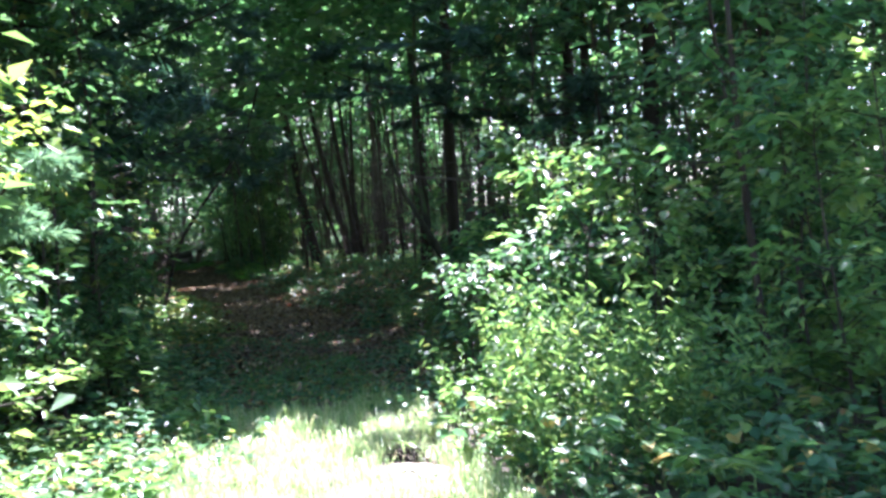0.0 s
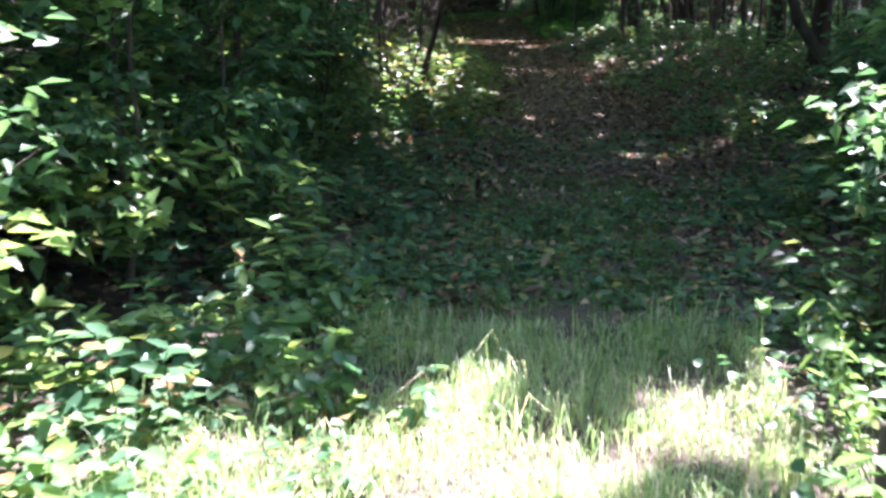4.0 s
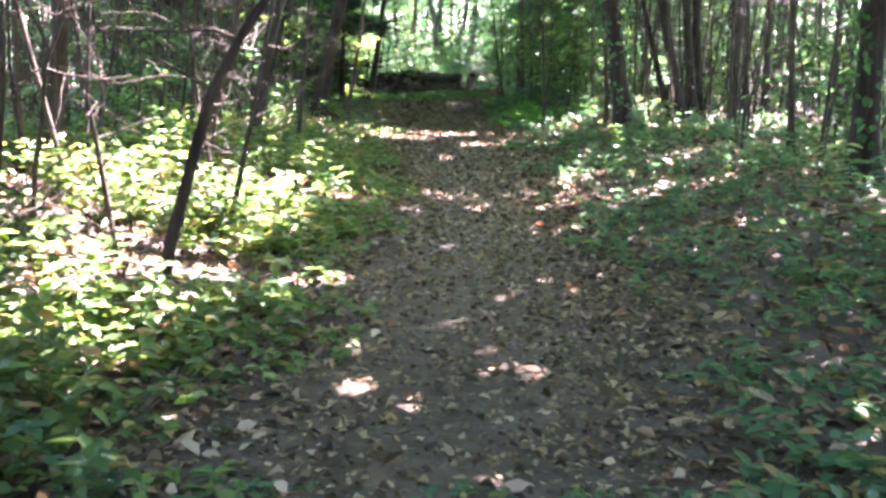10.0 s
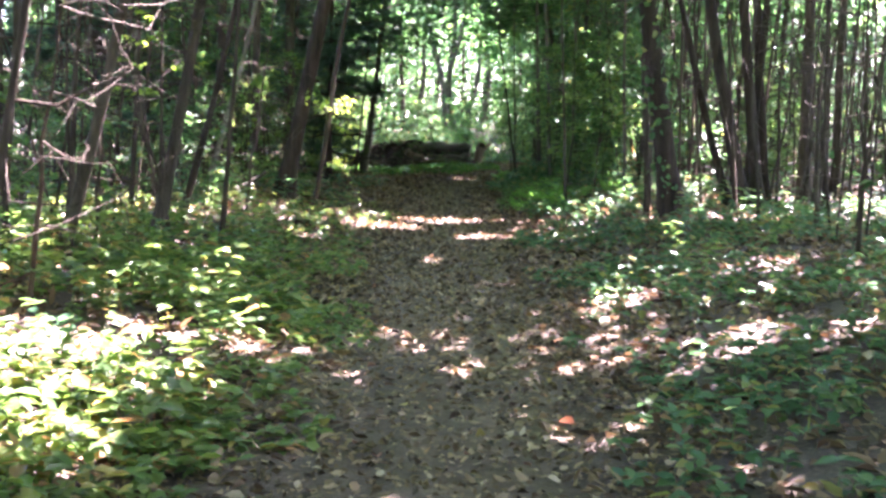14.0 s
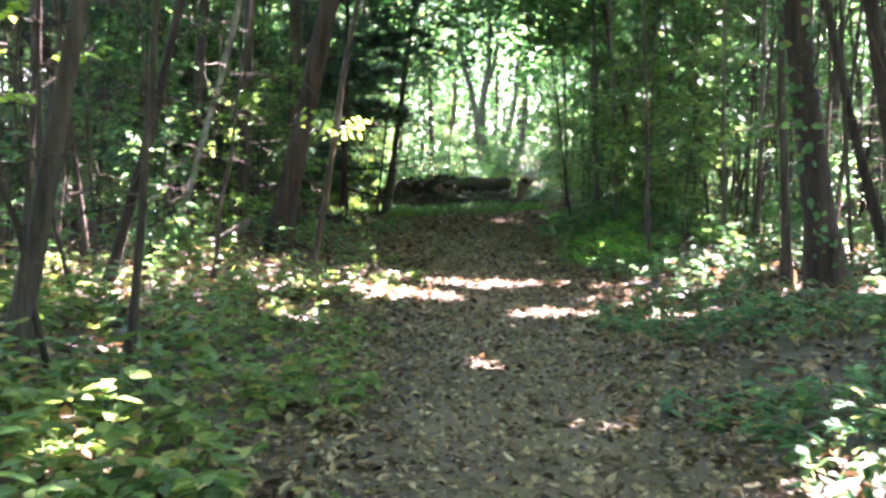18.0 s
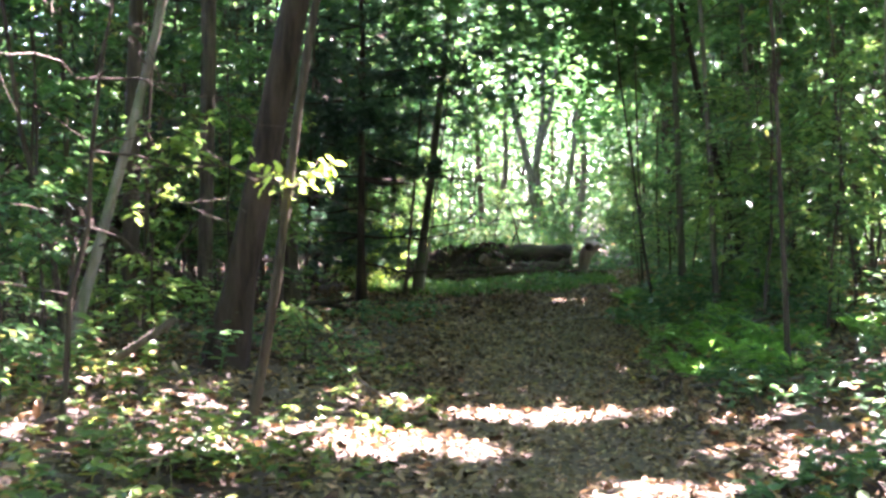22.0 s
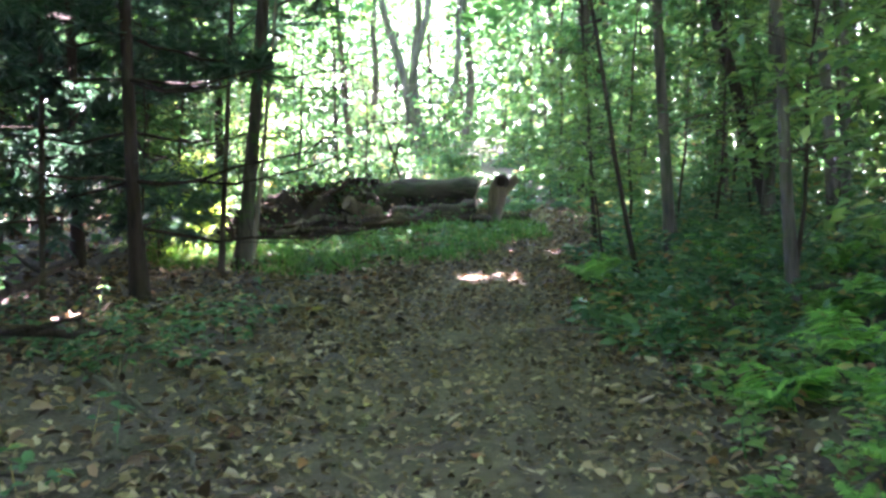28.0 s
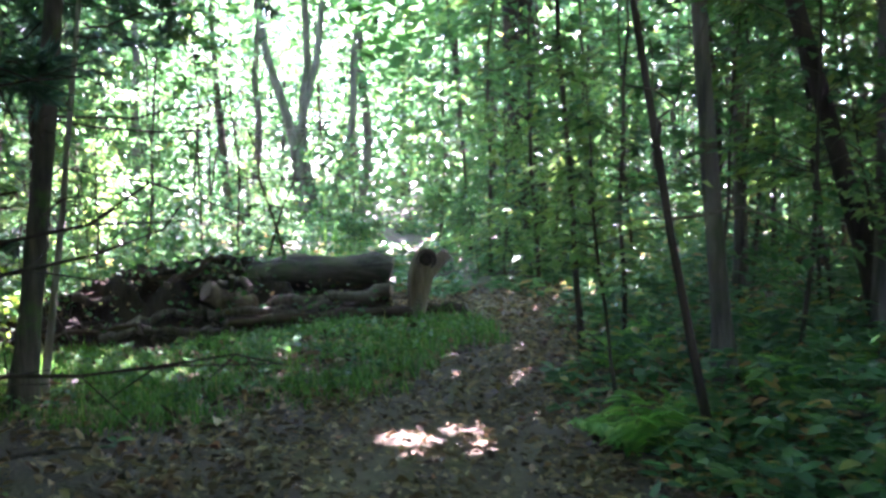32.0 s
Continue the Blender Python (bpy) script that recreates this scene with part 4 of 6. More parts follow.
shr = spots(r, 22, -4.2, -1.9, 2.5, 9) + spots(r, 20, 2.0, 4.6, 2.5, 9) + spots(r, 26, 2.2, 6, 31, 46) + spots(r, 9, -7, -3.0, 26, 31) + spots(r, 8, -9, -5.0, 31, 40) + spots(r, 8, -7, -3, 10, 26) + spots(r, 10, 3.6, 8, 10, 30) + spots(r, 34, -5.5, 3, 46.5, 62, 0.6) + [(4.3, 45.9), (4.7, 46.9), (4.2, 47.6), (5.2, 47.6), (4.9, 48.6), (3.8, 48.4), (5.6, 46.6)]
shr += spots(r, 34, 2.0, 6, -1.5, 7) + spots(r, 26, -6, -2.2, -1.5, 7) + spots(r, 12, 7, 16, 8, 40) + spots(r, 12, -16, -7, 8, 40)
shr = [p for p in shr if not (p[1] < 1.5 and -3.2 < p[0] < 2.6)]
shr += [(-0.6, 4.0), (-0.45, 7.4)]
shr += [(-1.3, 40.4), (-1.0, 41.6), (2.8, 2.0), (3.1, 2.9), (2.7, 1.2), (2.3, 2.4), (2.9, 0.3)]
scatter(SHRUBS, shr, r)
wee = spots(r, 12, -3.6, -1.6, -4, 2.0) + spots(r, 16, 1.0, 3.6, -4, 3) + spots(r, 40, -4.0, -1.3, 1, 9) + spots(r, 40, 1.2, 4.0, 1, 9) + spots(r, 34, -4, -1.4, 9, 22) + spots(r, 24, 1.6, 5, 9, 26) + spots(r, 18, -4, -1.8, 22, 34) + spots(r, 14, 1.4, 4, 26, 34) + spots(r, 24, -3, 3, 45, 56, 0.9)
wee += [(-0.1, 8.5), (-0.2, 8.2), (0.0, 8.9), (3.5, 9.2), (3.3, 8.8), (2.75, 4.6), (3.0, 5.2), (2.6, 5.4), (3.2, 6.0), (-0.3, 4.6), (-0.1, 6.6), (-0.5, 7.4)]
scatter(WEEDS, wee, r)
fer = spots(r, 34, 1.0, 3.2, 30.0, 37, 0.95) + spots(r, 8, 1.0, 2.2, 37, 40, 0.95)
scatter(FERNS, fer, r, 0.6, 1.15)
for x, y in spots(r, 46, 0.95, 3.2, 29.5, 37.5, 0.9):
    s = r.uniform(0.6, 1.2)
    copy_thing(WEEDS[3 if r.random() < 0.6 else 0], Matrix.Identity(4)).matrix_basis = Matrix.LocRotScale(at_ground(x, y, -0.02), Euler((0.0, 0.05, r.uniform(0, 6.28))), (s, s, s))
for k in range(26):
    x, y = r.uniform(1.7, 2.9), r.uniform(-1.4, 1.9)
    s = r.uniform(0.6, 1.1)
    copy_thing(TALL_WEED, Matrix.Identity(4)).matrix_basis = Matrix.LocRotScale(at_ground(x, y, -0.02), Euler((radians(r.normal(0, 5)), radians(r.normal(0, 5)), r.uniform(0, 6.28))), (s, s, s))
for k in range(24):
    y = r.uniform(-0.8, 3.2)
    x = r.uniform(1.5 + 0.28 * max(y, 0), 2.9)
    ob = copy_thing(WEEDS[2 if k % 3 else 0], Matrix.Identity(4))
    s = r.uniform(0.55, 0.95)
    ob.matrix_basis = Matrix.LocRotScale(at_ground(x, y, -0.02), Euler((radians(r.normal(0, 6)), radians(r.normal(0, 6)), r.uniform(0, 6.28))), (s, s, s))



def brush_proto(seed, height, label):
    """A dead understorey stem with bare side twigs."""
    q = np.random.default_rng(seed)
    t = thing("dead_sapling", Vector((0, 0, 0)), label, "sapling", "dead saplings")
    pts = bent((0, 0, 0), (q.normal(0, 0.4), q.normal(0, 0.3), height), 8, 0, 0.04, q)
    g = Geo()
    tube(g, pts, np.linspace(0.02, 0.006, 8), 6)
    part("stem", g, BARK, t, smooth=True)
    for i in range(9):
        k = q.integers(1, 8)
        a, ln = q.uniform(0, 6.28), q.uniform(0.5, 1.3)
        g = Geo()
        w = bent(pts[k], pts[k] + [math.cos(a) * ln, math.sin(a) * ln, q.uniform(-0.3, 0.4) * ln], 6, q.normal(0, 0.06), 0.04, q)
        tube(g, w, np.linspace(0.007, 0.002, 6), 4)
        for s in range(4):
            j = q.integers(1, 6)
            tube(g, bent(w[j], w[j] + q.normal(0, 0.2, 3), 4, 0, 0.02, q), np.linspace(0.004, 0.002, 4), 4)
        part("dead_branch", g, BARK if i % 5 else DEADWOOD, t)
    return t


BRUSH = [brush_proto(451, 2.6, "dead leafless sapling with bare grey twigs"), brush_proto(452, 3.6, "tall dead leafless sapling with bare twigs"), brush_proto(453, 1.8, "low dead bush of bare pale twigs")]
scatter(BRUSH, spots(r, 34, -5.5, -1.9, 10, 27) + spots(r, 16, 3.0, 7, 12, 32) + spots(r, 8, -5, -2.2, 40, 46), r)

# ---- ground cover, litter and grass ----


def sheet(name, label, category, material, c, d, n, L, W, fold, droop, ovate=False):
    g = Geo()
    leaves(g, c, d, n, L, W, fold, droop, ovate)
    return tagged(new(name, g.data(name, material)), label, category, kind="stuff")


def strew(r, k, d0, d1, y0, y1):
    y = r.uniform(y0, y1, k)
    d = r.uniform(d0, d1, k)
    return d + lane(y), y, d


def cover(g, r, k, d0, d1, y0, y1, tall, size, inner=1.15):
    """Little plants: a few leaves round a thin stalk each, in drifts."""
    x, y, d = strew(r, k, d0, d1, y0, y1)
    patch = np.sin(x * 1.9 + np.sin(y * 1.3) * 2) + np.sin(y * 1.6 + np.cos(x * 1.1) * 2) + r.normal(0, 0.6, k)
    keep = (patch > np.where((y > 9) & (y < 30), np.where((d < 0) & (y < 20), -0.6, 0.0), -0.5)) & ((np.abs(d) > inner + 0.25 * np.sin(y * 1.9)) | (y < 9.0 - 3 * r.random(k))) & ~((y < 3.2) & (np.abs(d + 0.3) < 1.0))
    keep &= ~((x > -0.8) & (x < 3.3) & (y > 42.2) & (y < 44.2))
    x, y, d = x[keep], y[keep], d[keep]
    k = len(x)
    h = (0.05 + tall * r.random(k) ** 1.3) * (0.35 + 0.65 * smooth(0.5, 2.0, np.abs(d)))
    foot = np.column_stack([x, y, ground_z(x, y)])
    sway = np.column_stack([r.normal(0, 0.2, (k, 2)), np.ones(k)]) * h[:, None]
    leaves(g, foot, sway, r.normal(0, 1, (k, 3)), np.linalg.norm(sway, axis=1), 0.006, 0.0, 0.0)
    for j in range(6):
        a = r.uniform(0, 2 * math.pi, k)
        c = foot + sway * (1.0 if j < 4 else 0.6)
        leaves(g, c, np.column_stack([np.cos(a), np.sin(a), r.normal(0.1, 0.25, k)]), np.column_stack([r.normal(0, 0.3, (k, 2)), np.ones(k)]), size * r.uniform(0.6, 1.35, k), size * r.uniform(0.45, 0.85, k), 0.14, 0.22, True)


r = np.random.default_rng(44)
for name, label, leaf, areas in (("ground_cover_near", "lush green ground cover at the path's mouth", LEAF_COVER, ((1500, -7, -1.3, -7, 3, 0.18, 0.1), (2200, 0.9, 7, -7, 3, 0.4, 0.1), (1700, -1.4, 1.4, 2.2, 6.5, 0.1, 0.06), (1900, -6, -1.0, 2, 10, 0.32, 0.09, 0.95), (1500, 1.0, 6, 2, 10, 0.3, 0.085, 0.95), (900, -1.0, 1.0, 5, 10, 0.08, 0.05, 0.0))),
                           ("ground_cover_middle", "olive ground cover beside the path, yellowed for sunlight", LEAF_OLIVE, ((5600, -6, -0.8, 9, 23, 0.34, 0.1), (1500, -2.6, -0.5, 9.5, 20, 0.14, 0.075, 0.6), (1700, -5, -0.8, 20, 26.5, 0.22, 0.075, 0.9), (700, -4, -0.7, 26, 31, 0.14, 0.06, 0.85))),
                           ("ground_cover_bank", "blue-green ground cover on the shaded bank", LEAF_COVER, ((5200, 0.8, 6.0, 8, 27, 0.24, 0.08, 1.0),)),
                           ("ground_cover_far", "sparse green ground cover on the leaf litter", LEAF_COVER, ((600, -5, -1.6, 29, 38, 0.2, 0.075), (2600, 1.3, 5, 26, 42, 0.24, 0.09), (2200, 0.55, 3.5, 34, 45, 0.4, 0.1, 0.75))),
                           ("ground_cover_end", "leafy green ground cover behind the log pile", LEAF_COVER, ((4200, -6, 6, 44.2, 58, 0.6, 0.14, 0.3), (900, 0.5, 3, 42, 48, 0.4, 0.12, 0.7)))):
    g = Geo()
    for area in areas:
        cover(g, r, *area)
    tagged(new(name, g.data(name, leaf)), label, "ground cover", kind="stuff")


def low_plant(seed, tall, size, leaf, label):
    """One low plant: a thin stalk or three, each with a whorl of broad leaves."""
    q, g = np.random.default_rng(seed), Geo()
    k = 8
    foot = np.column_stack([q.normal(0, 0.11, (k, 2)), np.zeros(k)])
    sway = np.column_stack([q.normal(0, 0.25, (k, 2)), np.ones(k)]) * (0.04 + tall * q.random(k))[:, None]
    leaves(g, foot, sway, q.normal(0, 1, (k, 3)), np.linalg.norm(sway, axis=1), 0.005, 0.0, 0.0)
    for j in range(4):
        a = q.uniform(0, 2 * math.pi, k)
        leaves(g, foot + sway, np.column_stack([np.cos(a), np.sin(a), q.normal(0.0, 0.3, k)]), np.column_stack([q.normal(0, 0.35, (k, 2)), np.ones(k)]), size * q.uniform(0.55, 1.25, k), size * q.uniform(0.45, 0.85, k), 0.14, 0.2, True)
    t = thing("low_plant", Vector((0, 0, 0)), label, "plant", "low plants of the clearing")
    part("leaves", g, leaf, t)
    return t


for seed, x0, x1, y0, y1, tall, size, count, more in ((461, -2.3, -0.35, -3.0, 2.4, 0.2, 0.095, 130, 900), (462, -0.6, 0.25, 1.6, 3.6, 0.14, 0.075, 36, 200), (463, 1.35, 3.0, -2.5, 3.0, 0.35, 0.085, 64, 260)):
    protos = [low_plant(seed * 10 + k, tall, size, LEAF_LIGHT if k != 1 else LEAF_COVER, "low plant with broad glossy leaves in the sunny clearing") for k in range(4)]
    for i in range(count):
        y = r.uniform(y0, y1)
        x = r.uniform(x0 + (0.3 * max(y, 0) if x0 > 1 else 0), x1 + (0.4 if x0 > 1 else 0))
        s = r.uniform(0.75, 1.25)
        m = Matrix.LocRotScale(at_ground(x, y), Euler((r.normal(0, 0.06), r.normal(0, 0.06), r.uniform(0, 6.28))), (s, s, s))
        if i < 4:
            protos[i].matrix_basis = m
        else:
            copy_thing(protos[i % 4], m)
    g = Geo()
    x, y = r.uniform(x0 - 1.2 * (x0 < -1), x1 + 0.6 * (x0 > 1), more), r.uniform(y0 - 1.5, y1, more)
    for j in range(5):
        a = r.uniform(0, 2 * math.pi, more)
        c = np.column_stack([x, y, ground_z(x, y) + 0.03 + tall * 0.6 * r.random(more)]) + r.normal(0, 0.04, (more, 3)) * [1, 1, 0.3]
        leaves(g, c, np.column_stack([np.cos(a), np.sin(a), r.normal(0.0, 0.3, more)]), np.column_stack([r.normal(0, 0.4, (more, 2)), np.ones(more)]), size * r.uniform(0.4, 1.0, more), size * r.uniform(0.3, 0.7, more), 0.14, 0.2, True)
    tagged(new("clearing_cover", g.data("clearing_cover", LEAF_COVER)), "small leaves growing close to the ground of the clearing", "ground cover", kind="stuff")
x, y, d = strew(r, 74000, -4.6, 5, 3, 46)
keep = r.random(len(d)) < 0.55 + 0.45 * smooth(0.3, 1.0, np.abs(d))
x, y = x[keep], y[keep]
k = len(x)
sheet("leaf_litter", "fallen brown and tan leaves strewn over the ground", "leaf litter", LITTER, np.column_stack([x, y, ground_z(x, y) + r.uniform(0.012, 0.035, k)]), r.normal(0, 1, (k, 3)) * [1, 1, 0.22], np.column_stack([r.normal(0, 0.55, (k, 2)), np.ones(k)]), (1 + 0.7 * (r.random(k) < 0.12)) * r.uniform(0.035, 0.105, k) * (0.75 + 0.25 * smooth(0.4, 1.2, np.abs(x - lane(y)))), r.uniform(0.026, 0.066, k) * (0.8 + 0.2 * smooth(0.4, 1.4, np.abs(x - lane(y)))), r.uniform(-0.3, 0.75, k), -0.1, True)

x, y, d = strew(r, 60000, -1.5, 1.5, 4, 45)
keep = r.random(len(d)) < 0.75 + 0.25 * smooth(0.2, 0.8, np.abs(d))
x, y = x[keep], y[keep]
k = len(x)
sheet("path_litter", "trodden bits of brown leaf on the footpath", "leaf litter", LITTER_TRODDEN, np.column_stack([x, y, ground_z(x, y) + r.uniform(0.008, 0.022, k)]), r.normal(0, 1, (k, 3)) * [1, 1, 0.15], np.column_stack([r.normal(0, 0.4, (k, 2)), np.ones(k)]), r.uniform(0.02, 0.065, k), r.uniform(0.014, 0.042, k), r.uniform(-0.3, 0.7, k), -0.1)
x, y, d = strew(r, 44000, -13, 13, 5, 60)
x, y = x[(d < -4.5) | (d > 4.9)], y[(d < -4.5) | (d > 4.9)]
k = len(x)
sheet("outer_leaf_litter", "brown fallen leaves deeper in the wood", "leaf litter", LITTER, np.column_stack([x, y, ground_z(x, y) + r.uniform(0.01, 0.04, k)]), r.normal(0, 1, (k, 3)) * [1, 1, 0.2], np.column_stack([r.normal(0, 0.5, (k, 2)), np.ones(k)]), r.uniform(0.08, 0.16, k), r.uniform(0.06, 0.1, k), r.uniform(-0.3, 0.7, k), -0.1)


def grass(name, label, r, x, y, h, w=0.005, material=None):
    k, g = len(x), Geo()
    blades(g, np.column_stack([x, y, ground_z(x, y)]), r.uniform(0, 2 * math.pi, k), r.uniform(0.05, 1.75, k), h * r.uniform(0.3, 1.15, k) * (1 + 0.7 * (r.random(k) < 0.08)), w * r.uniform(0.6, 1.3, k))
    tagged(new(name, g.data(name, material or GRASS)), label, "grass", kind="stuff")


x, y, d = strew(r, 74000, -1.6, 0.7, -6.5, 2.9)
tuft = np.sin(x * 5 + np.sin(y * 4)) * np.sin(y * 5.3) + r.normal(0, 0.5, len(x)) > -0.5
tuft &= ((x - 1.17) / 0.22) ** 2 + ((y - 0.12) / 0.42) ** 2 > r.uniform(0.5, 1.2, len(x))
grass("clearing_grass", "sunlit tufted grass of the clearing at the path's mouth", r, x[tuft], y[tuft], (0.07 + 0.13 * (0.5 + 0.5 * np.sin(x * 4.3 + 1.7 * np.sin(y * 3.1)) * np.sin(y * 4.9 + np.sin(x * 6))) + 0.03 * np.sin(x * 11) * np.sin(y * 13))[tuft], 0.0045)
x, y, d = strew(r, 6000, -1.1, 0.5, 2.3, 7.0)
grass("path_grass", "short sparse grass on the path", r, x, y, 0.09, 0.005, GRASS_DARKENED)
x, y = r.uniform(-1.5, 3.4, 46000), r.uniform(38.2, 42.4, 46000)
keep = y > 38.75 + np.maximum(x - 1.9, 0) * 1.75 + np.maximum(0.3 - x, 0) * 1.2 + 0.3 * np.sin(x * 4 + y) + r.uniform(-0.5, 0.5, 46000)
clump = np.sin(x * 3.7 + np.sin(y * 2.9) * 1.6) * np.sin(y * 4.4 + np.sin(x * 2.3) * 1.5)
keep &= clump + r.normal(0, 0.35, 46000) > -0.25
grass("log_pile_grass", "patchy green grass strip before the log pile, darkened for shade", r, x[keep], y[keep], (0.125 + 0.05 * clump)[keep], 0.008, GRASS_DARKENED)
g = Geo()
k = 320
x, y = r.uniform(-1.4, 3.2, k), r.uniform(38.6, 42.2, k)
ok = y > 38.9 + np.maximum(x - 1.9, 0) * 1.75 + np.maximum(0.3 - x, 0) * 1.2
x, y = x[ok], y[ok]
k = len(x)
for j in range(4):
    a = r.uniform(0, 2 * math.pi, k)
    c = np.column_stack([x, y, ground_z(x, y) + 0.04 + 0.1 * r.random(k)]) + r.normal(0, 0.03, (k, 3)) * [1, 1, 0.3]
    leaves(g, c, np.column_stack([np.cos(a), np.sin(a), r.normal(0, 0.3, k)]), np.column_stack([r.normal(0, 0.4, (k, 2)), np.ones(k)]), r.uniform(0.04, 0.09, k), r.uniform(0.03, 0.06, k), 0.14, 0.2, True)
tagged(new("grass_strip_weeds", g.data("grass_strip_weeds", LEAF)), "low broad-leaved weeds in the grass strip", "ground cover", kind="stuff")

# ---- the log pile ----


def log(start, end, r0, r1, label, bark=None, seed=0, name="log", group="logs of the pile", stubs=0):
    rr = np.random.default_rng(seed + 700)
    start, end = np.array(start, float), np.array(end, float)
    mid = (start + end) / 2
    t = thing(name, Vector(start), label, "log", group)
    n = 9
    p = bent(start - start, end - start, n, rr.normal(0, 0.025), 0.012 + 0.06 * r0 + (0.02 if 0.02 < r0 < 0.07 else 0.0), rr)
    g = Geo()
    tube(g, p, np.linspace(r0, r1, n) * (1 + rr.normal(0, 0.07, n)), 12, 0.17 if r0 > 0.12 else 0.1, caps=False)
    part("bark", g, bark or BARK_DARK, t, smooth=True)
    for q, w, o in ((p[0], r0, p[1]), (p[-1], r1, p[-2])):
        g = Geo()
        u = unit(q - o)
        tube(g, [q - u * 0.02, q + u * 0.004], [w * 0.93, w * 0.9], 14, 0.03)
        part("cut_end", g, CUT, t, "sawn pale end of the log")
    for i in range(stubs):
        k = rr.integers(1, n - 1)
        g = Geo()
        tube(g, bent(p[k], p[k] + [rr.normal(0, 0.1), -0.1 - r0, 0.1 + r0], 3), [0.03, 0.025, 0.018], 6)
        part("branch_stub", g, bark or BARK_DARK, t)
    return t


log((1.25, 43.2, 0.78), (2.66, 43.1, 0.84), 0.175, 0.19, "thick dark weathered log on the pile, bark lightened for its sunlit top", BARK_LOG, 1)
log((-0.1, 43.55, 0.5), (1.35, 43.6, 0.72), 0.17, 0.15, "thick rotting log at the back of the pile", BARK_RED, 2, stubs=2)
log((0.05, 43.25, 0.52), (1.3, 43.05, 0.6), 0.15, 0.1, "dark mossy log in the middle of the pile", BARK_MOSS, 3, stubs=3)
log((1.45, 43.05, 0.5), (2.6, 42.98, 0.52), 0.1, 0.11, "reddish brown rotting log of the pile", BARK_RED, 4, stubs=1)
log((-0.35, 42.9, 0.36), (1.2, 42.95, 0.44), 0.11, 0.085, "dark log at the foot of the pile", BARK_DARK, 5, stubs=2)
log((1.5, 42.74, 0.6), (2.64, 42.72, 0.63), 0.05, 0.06, "weathered grey log on the front of the pile", DEADWOOD, 6)
log((0.9, 42.66, 0.5), (2.0, 42.6, 0.54), 0.05, 0.035, "grey barkless log on the front of the pile", DEADWOOD, 16)
log((1.1, 42.5, 0.44), (2.75, 42.46, 0.46), 0.05, 0.055, "brown rotting log at the foot of the pile", BARK_RED, 17)
log((-0.95, 43.1, 0.3), (0.35, 43.4, 0.46), 0.1, 0.13, "reddish rotting log at the end of the pile", BARK_RED, 7, stubs=2)
log((0.2, 43.7, 0.42), (2.6, 43.65, 0.5), 0.15, 0.14, "dark log under the back of the pile", BARK_DARK, 8)
log((0.35, 42.44, 0.41), (1.2, 42.38, 0.38), 0.035, 0.025, "thin dead pole in front of the pile", BARK, 9, "pole")
log((-0.7, 42.62, 0.38), (0.35, 42.5, 0.46), 0.035, 0.025, "thin dead pole in front of the pile", BARK_RED, 10, "pole")
log((0.15, 43.3, 0.74), (1.2, 43.2, 0.9), 0.1, 0.07, "dark rotten branch on top of the pile", BARK_MOSS, 11, stubs=2)
log((2.86, 43.0, 0.47), (3.35, 42.85, 0.46), 0.09, 0.07, "short dark log lying at the end of the pile", BARK_RED, 12)
log((1.32, 43.0, 0.6), (0.92, 42.72, 0.72), 0.07, 0.1, "short pale broken log end standing out of the pile", STUMPWOOD, 13)
log((1.3, 43.2, 0.94), (0.82, 43.35, 0.98), 0.07, 0.05, "dark rotten chunk on top of the pile", BARK_DARK, 14)
log((-0.25, 43.2, 0.66), (0.5, 43.1, 0.86), 0.06, 0.08, "dark rotten chunk on top of the pile", BARK_RED, 18)

rr = np.random.default_rng(909)
PILE_X, PILE_H = [-1.5, -0.9, -0.3, 0.2, 0.8, 1.3, 2.6], [0.04, 0.22, 0.42, 0.56, 0.6, 0.42, 0.2]


def heap(x):
    """Height of the pile's rotten heap over the ground, along it."""
    return np.interp(x, PILE_X, PILE_H)


def rotten_heap():
    t = thing("rotten_heap", Vector((0.0, 43.2, 0.25)), "heap of dark rotten wood and bark under the logs", "wood heap", "")
    xs, ys = np.linspace(-1.5, 2.6, 110), np.linspace(-0.85, 0.6, 40)
    X, Y = np.meshgrid(xs, ys)
    H = heap(X) * smooth(-0.85, -0.1, Y + 0.12 * np.sin(X * 5.0)) * (1 - 0.5 * smooth(0.2, 0.6, Y))
    lumps = np.abs(np.sin(X * 6.3 + np.sin(Y * 5) * 2.1)) * np.abs(np.sin(Y * 7.7 + np.sin(X * 4.1) * 1.8))
    H = H * (0.72 + 0.65 * lumps) + rr.normal(0, 0.022, X.shape)
    Z = ground_z(X, Y + 43.2) - 0.25 + H - 0.05
    ny, nx = X.shape
    i, j = np.meshgrid(np.arange(ny - 1), np.arange(nx - 1), indexing="ij")
    f = np.stack([i * nx + j, i * nx + j + 1, (i + 1) * nx + j + 1, (i + 1) * nx + j], -1).reshape(-1, 4)
    part("rotten_wood", Geo().add(np.stack([X, Y, Z], -1), f), BARK_DARK, t)


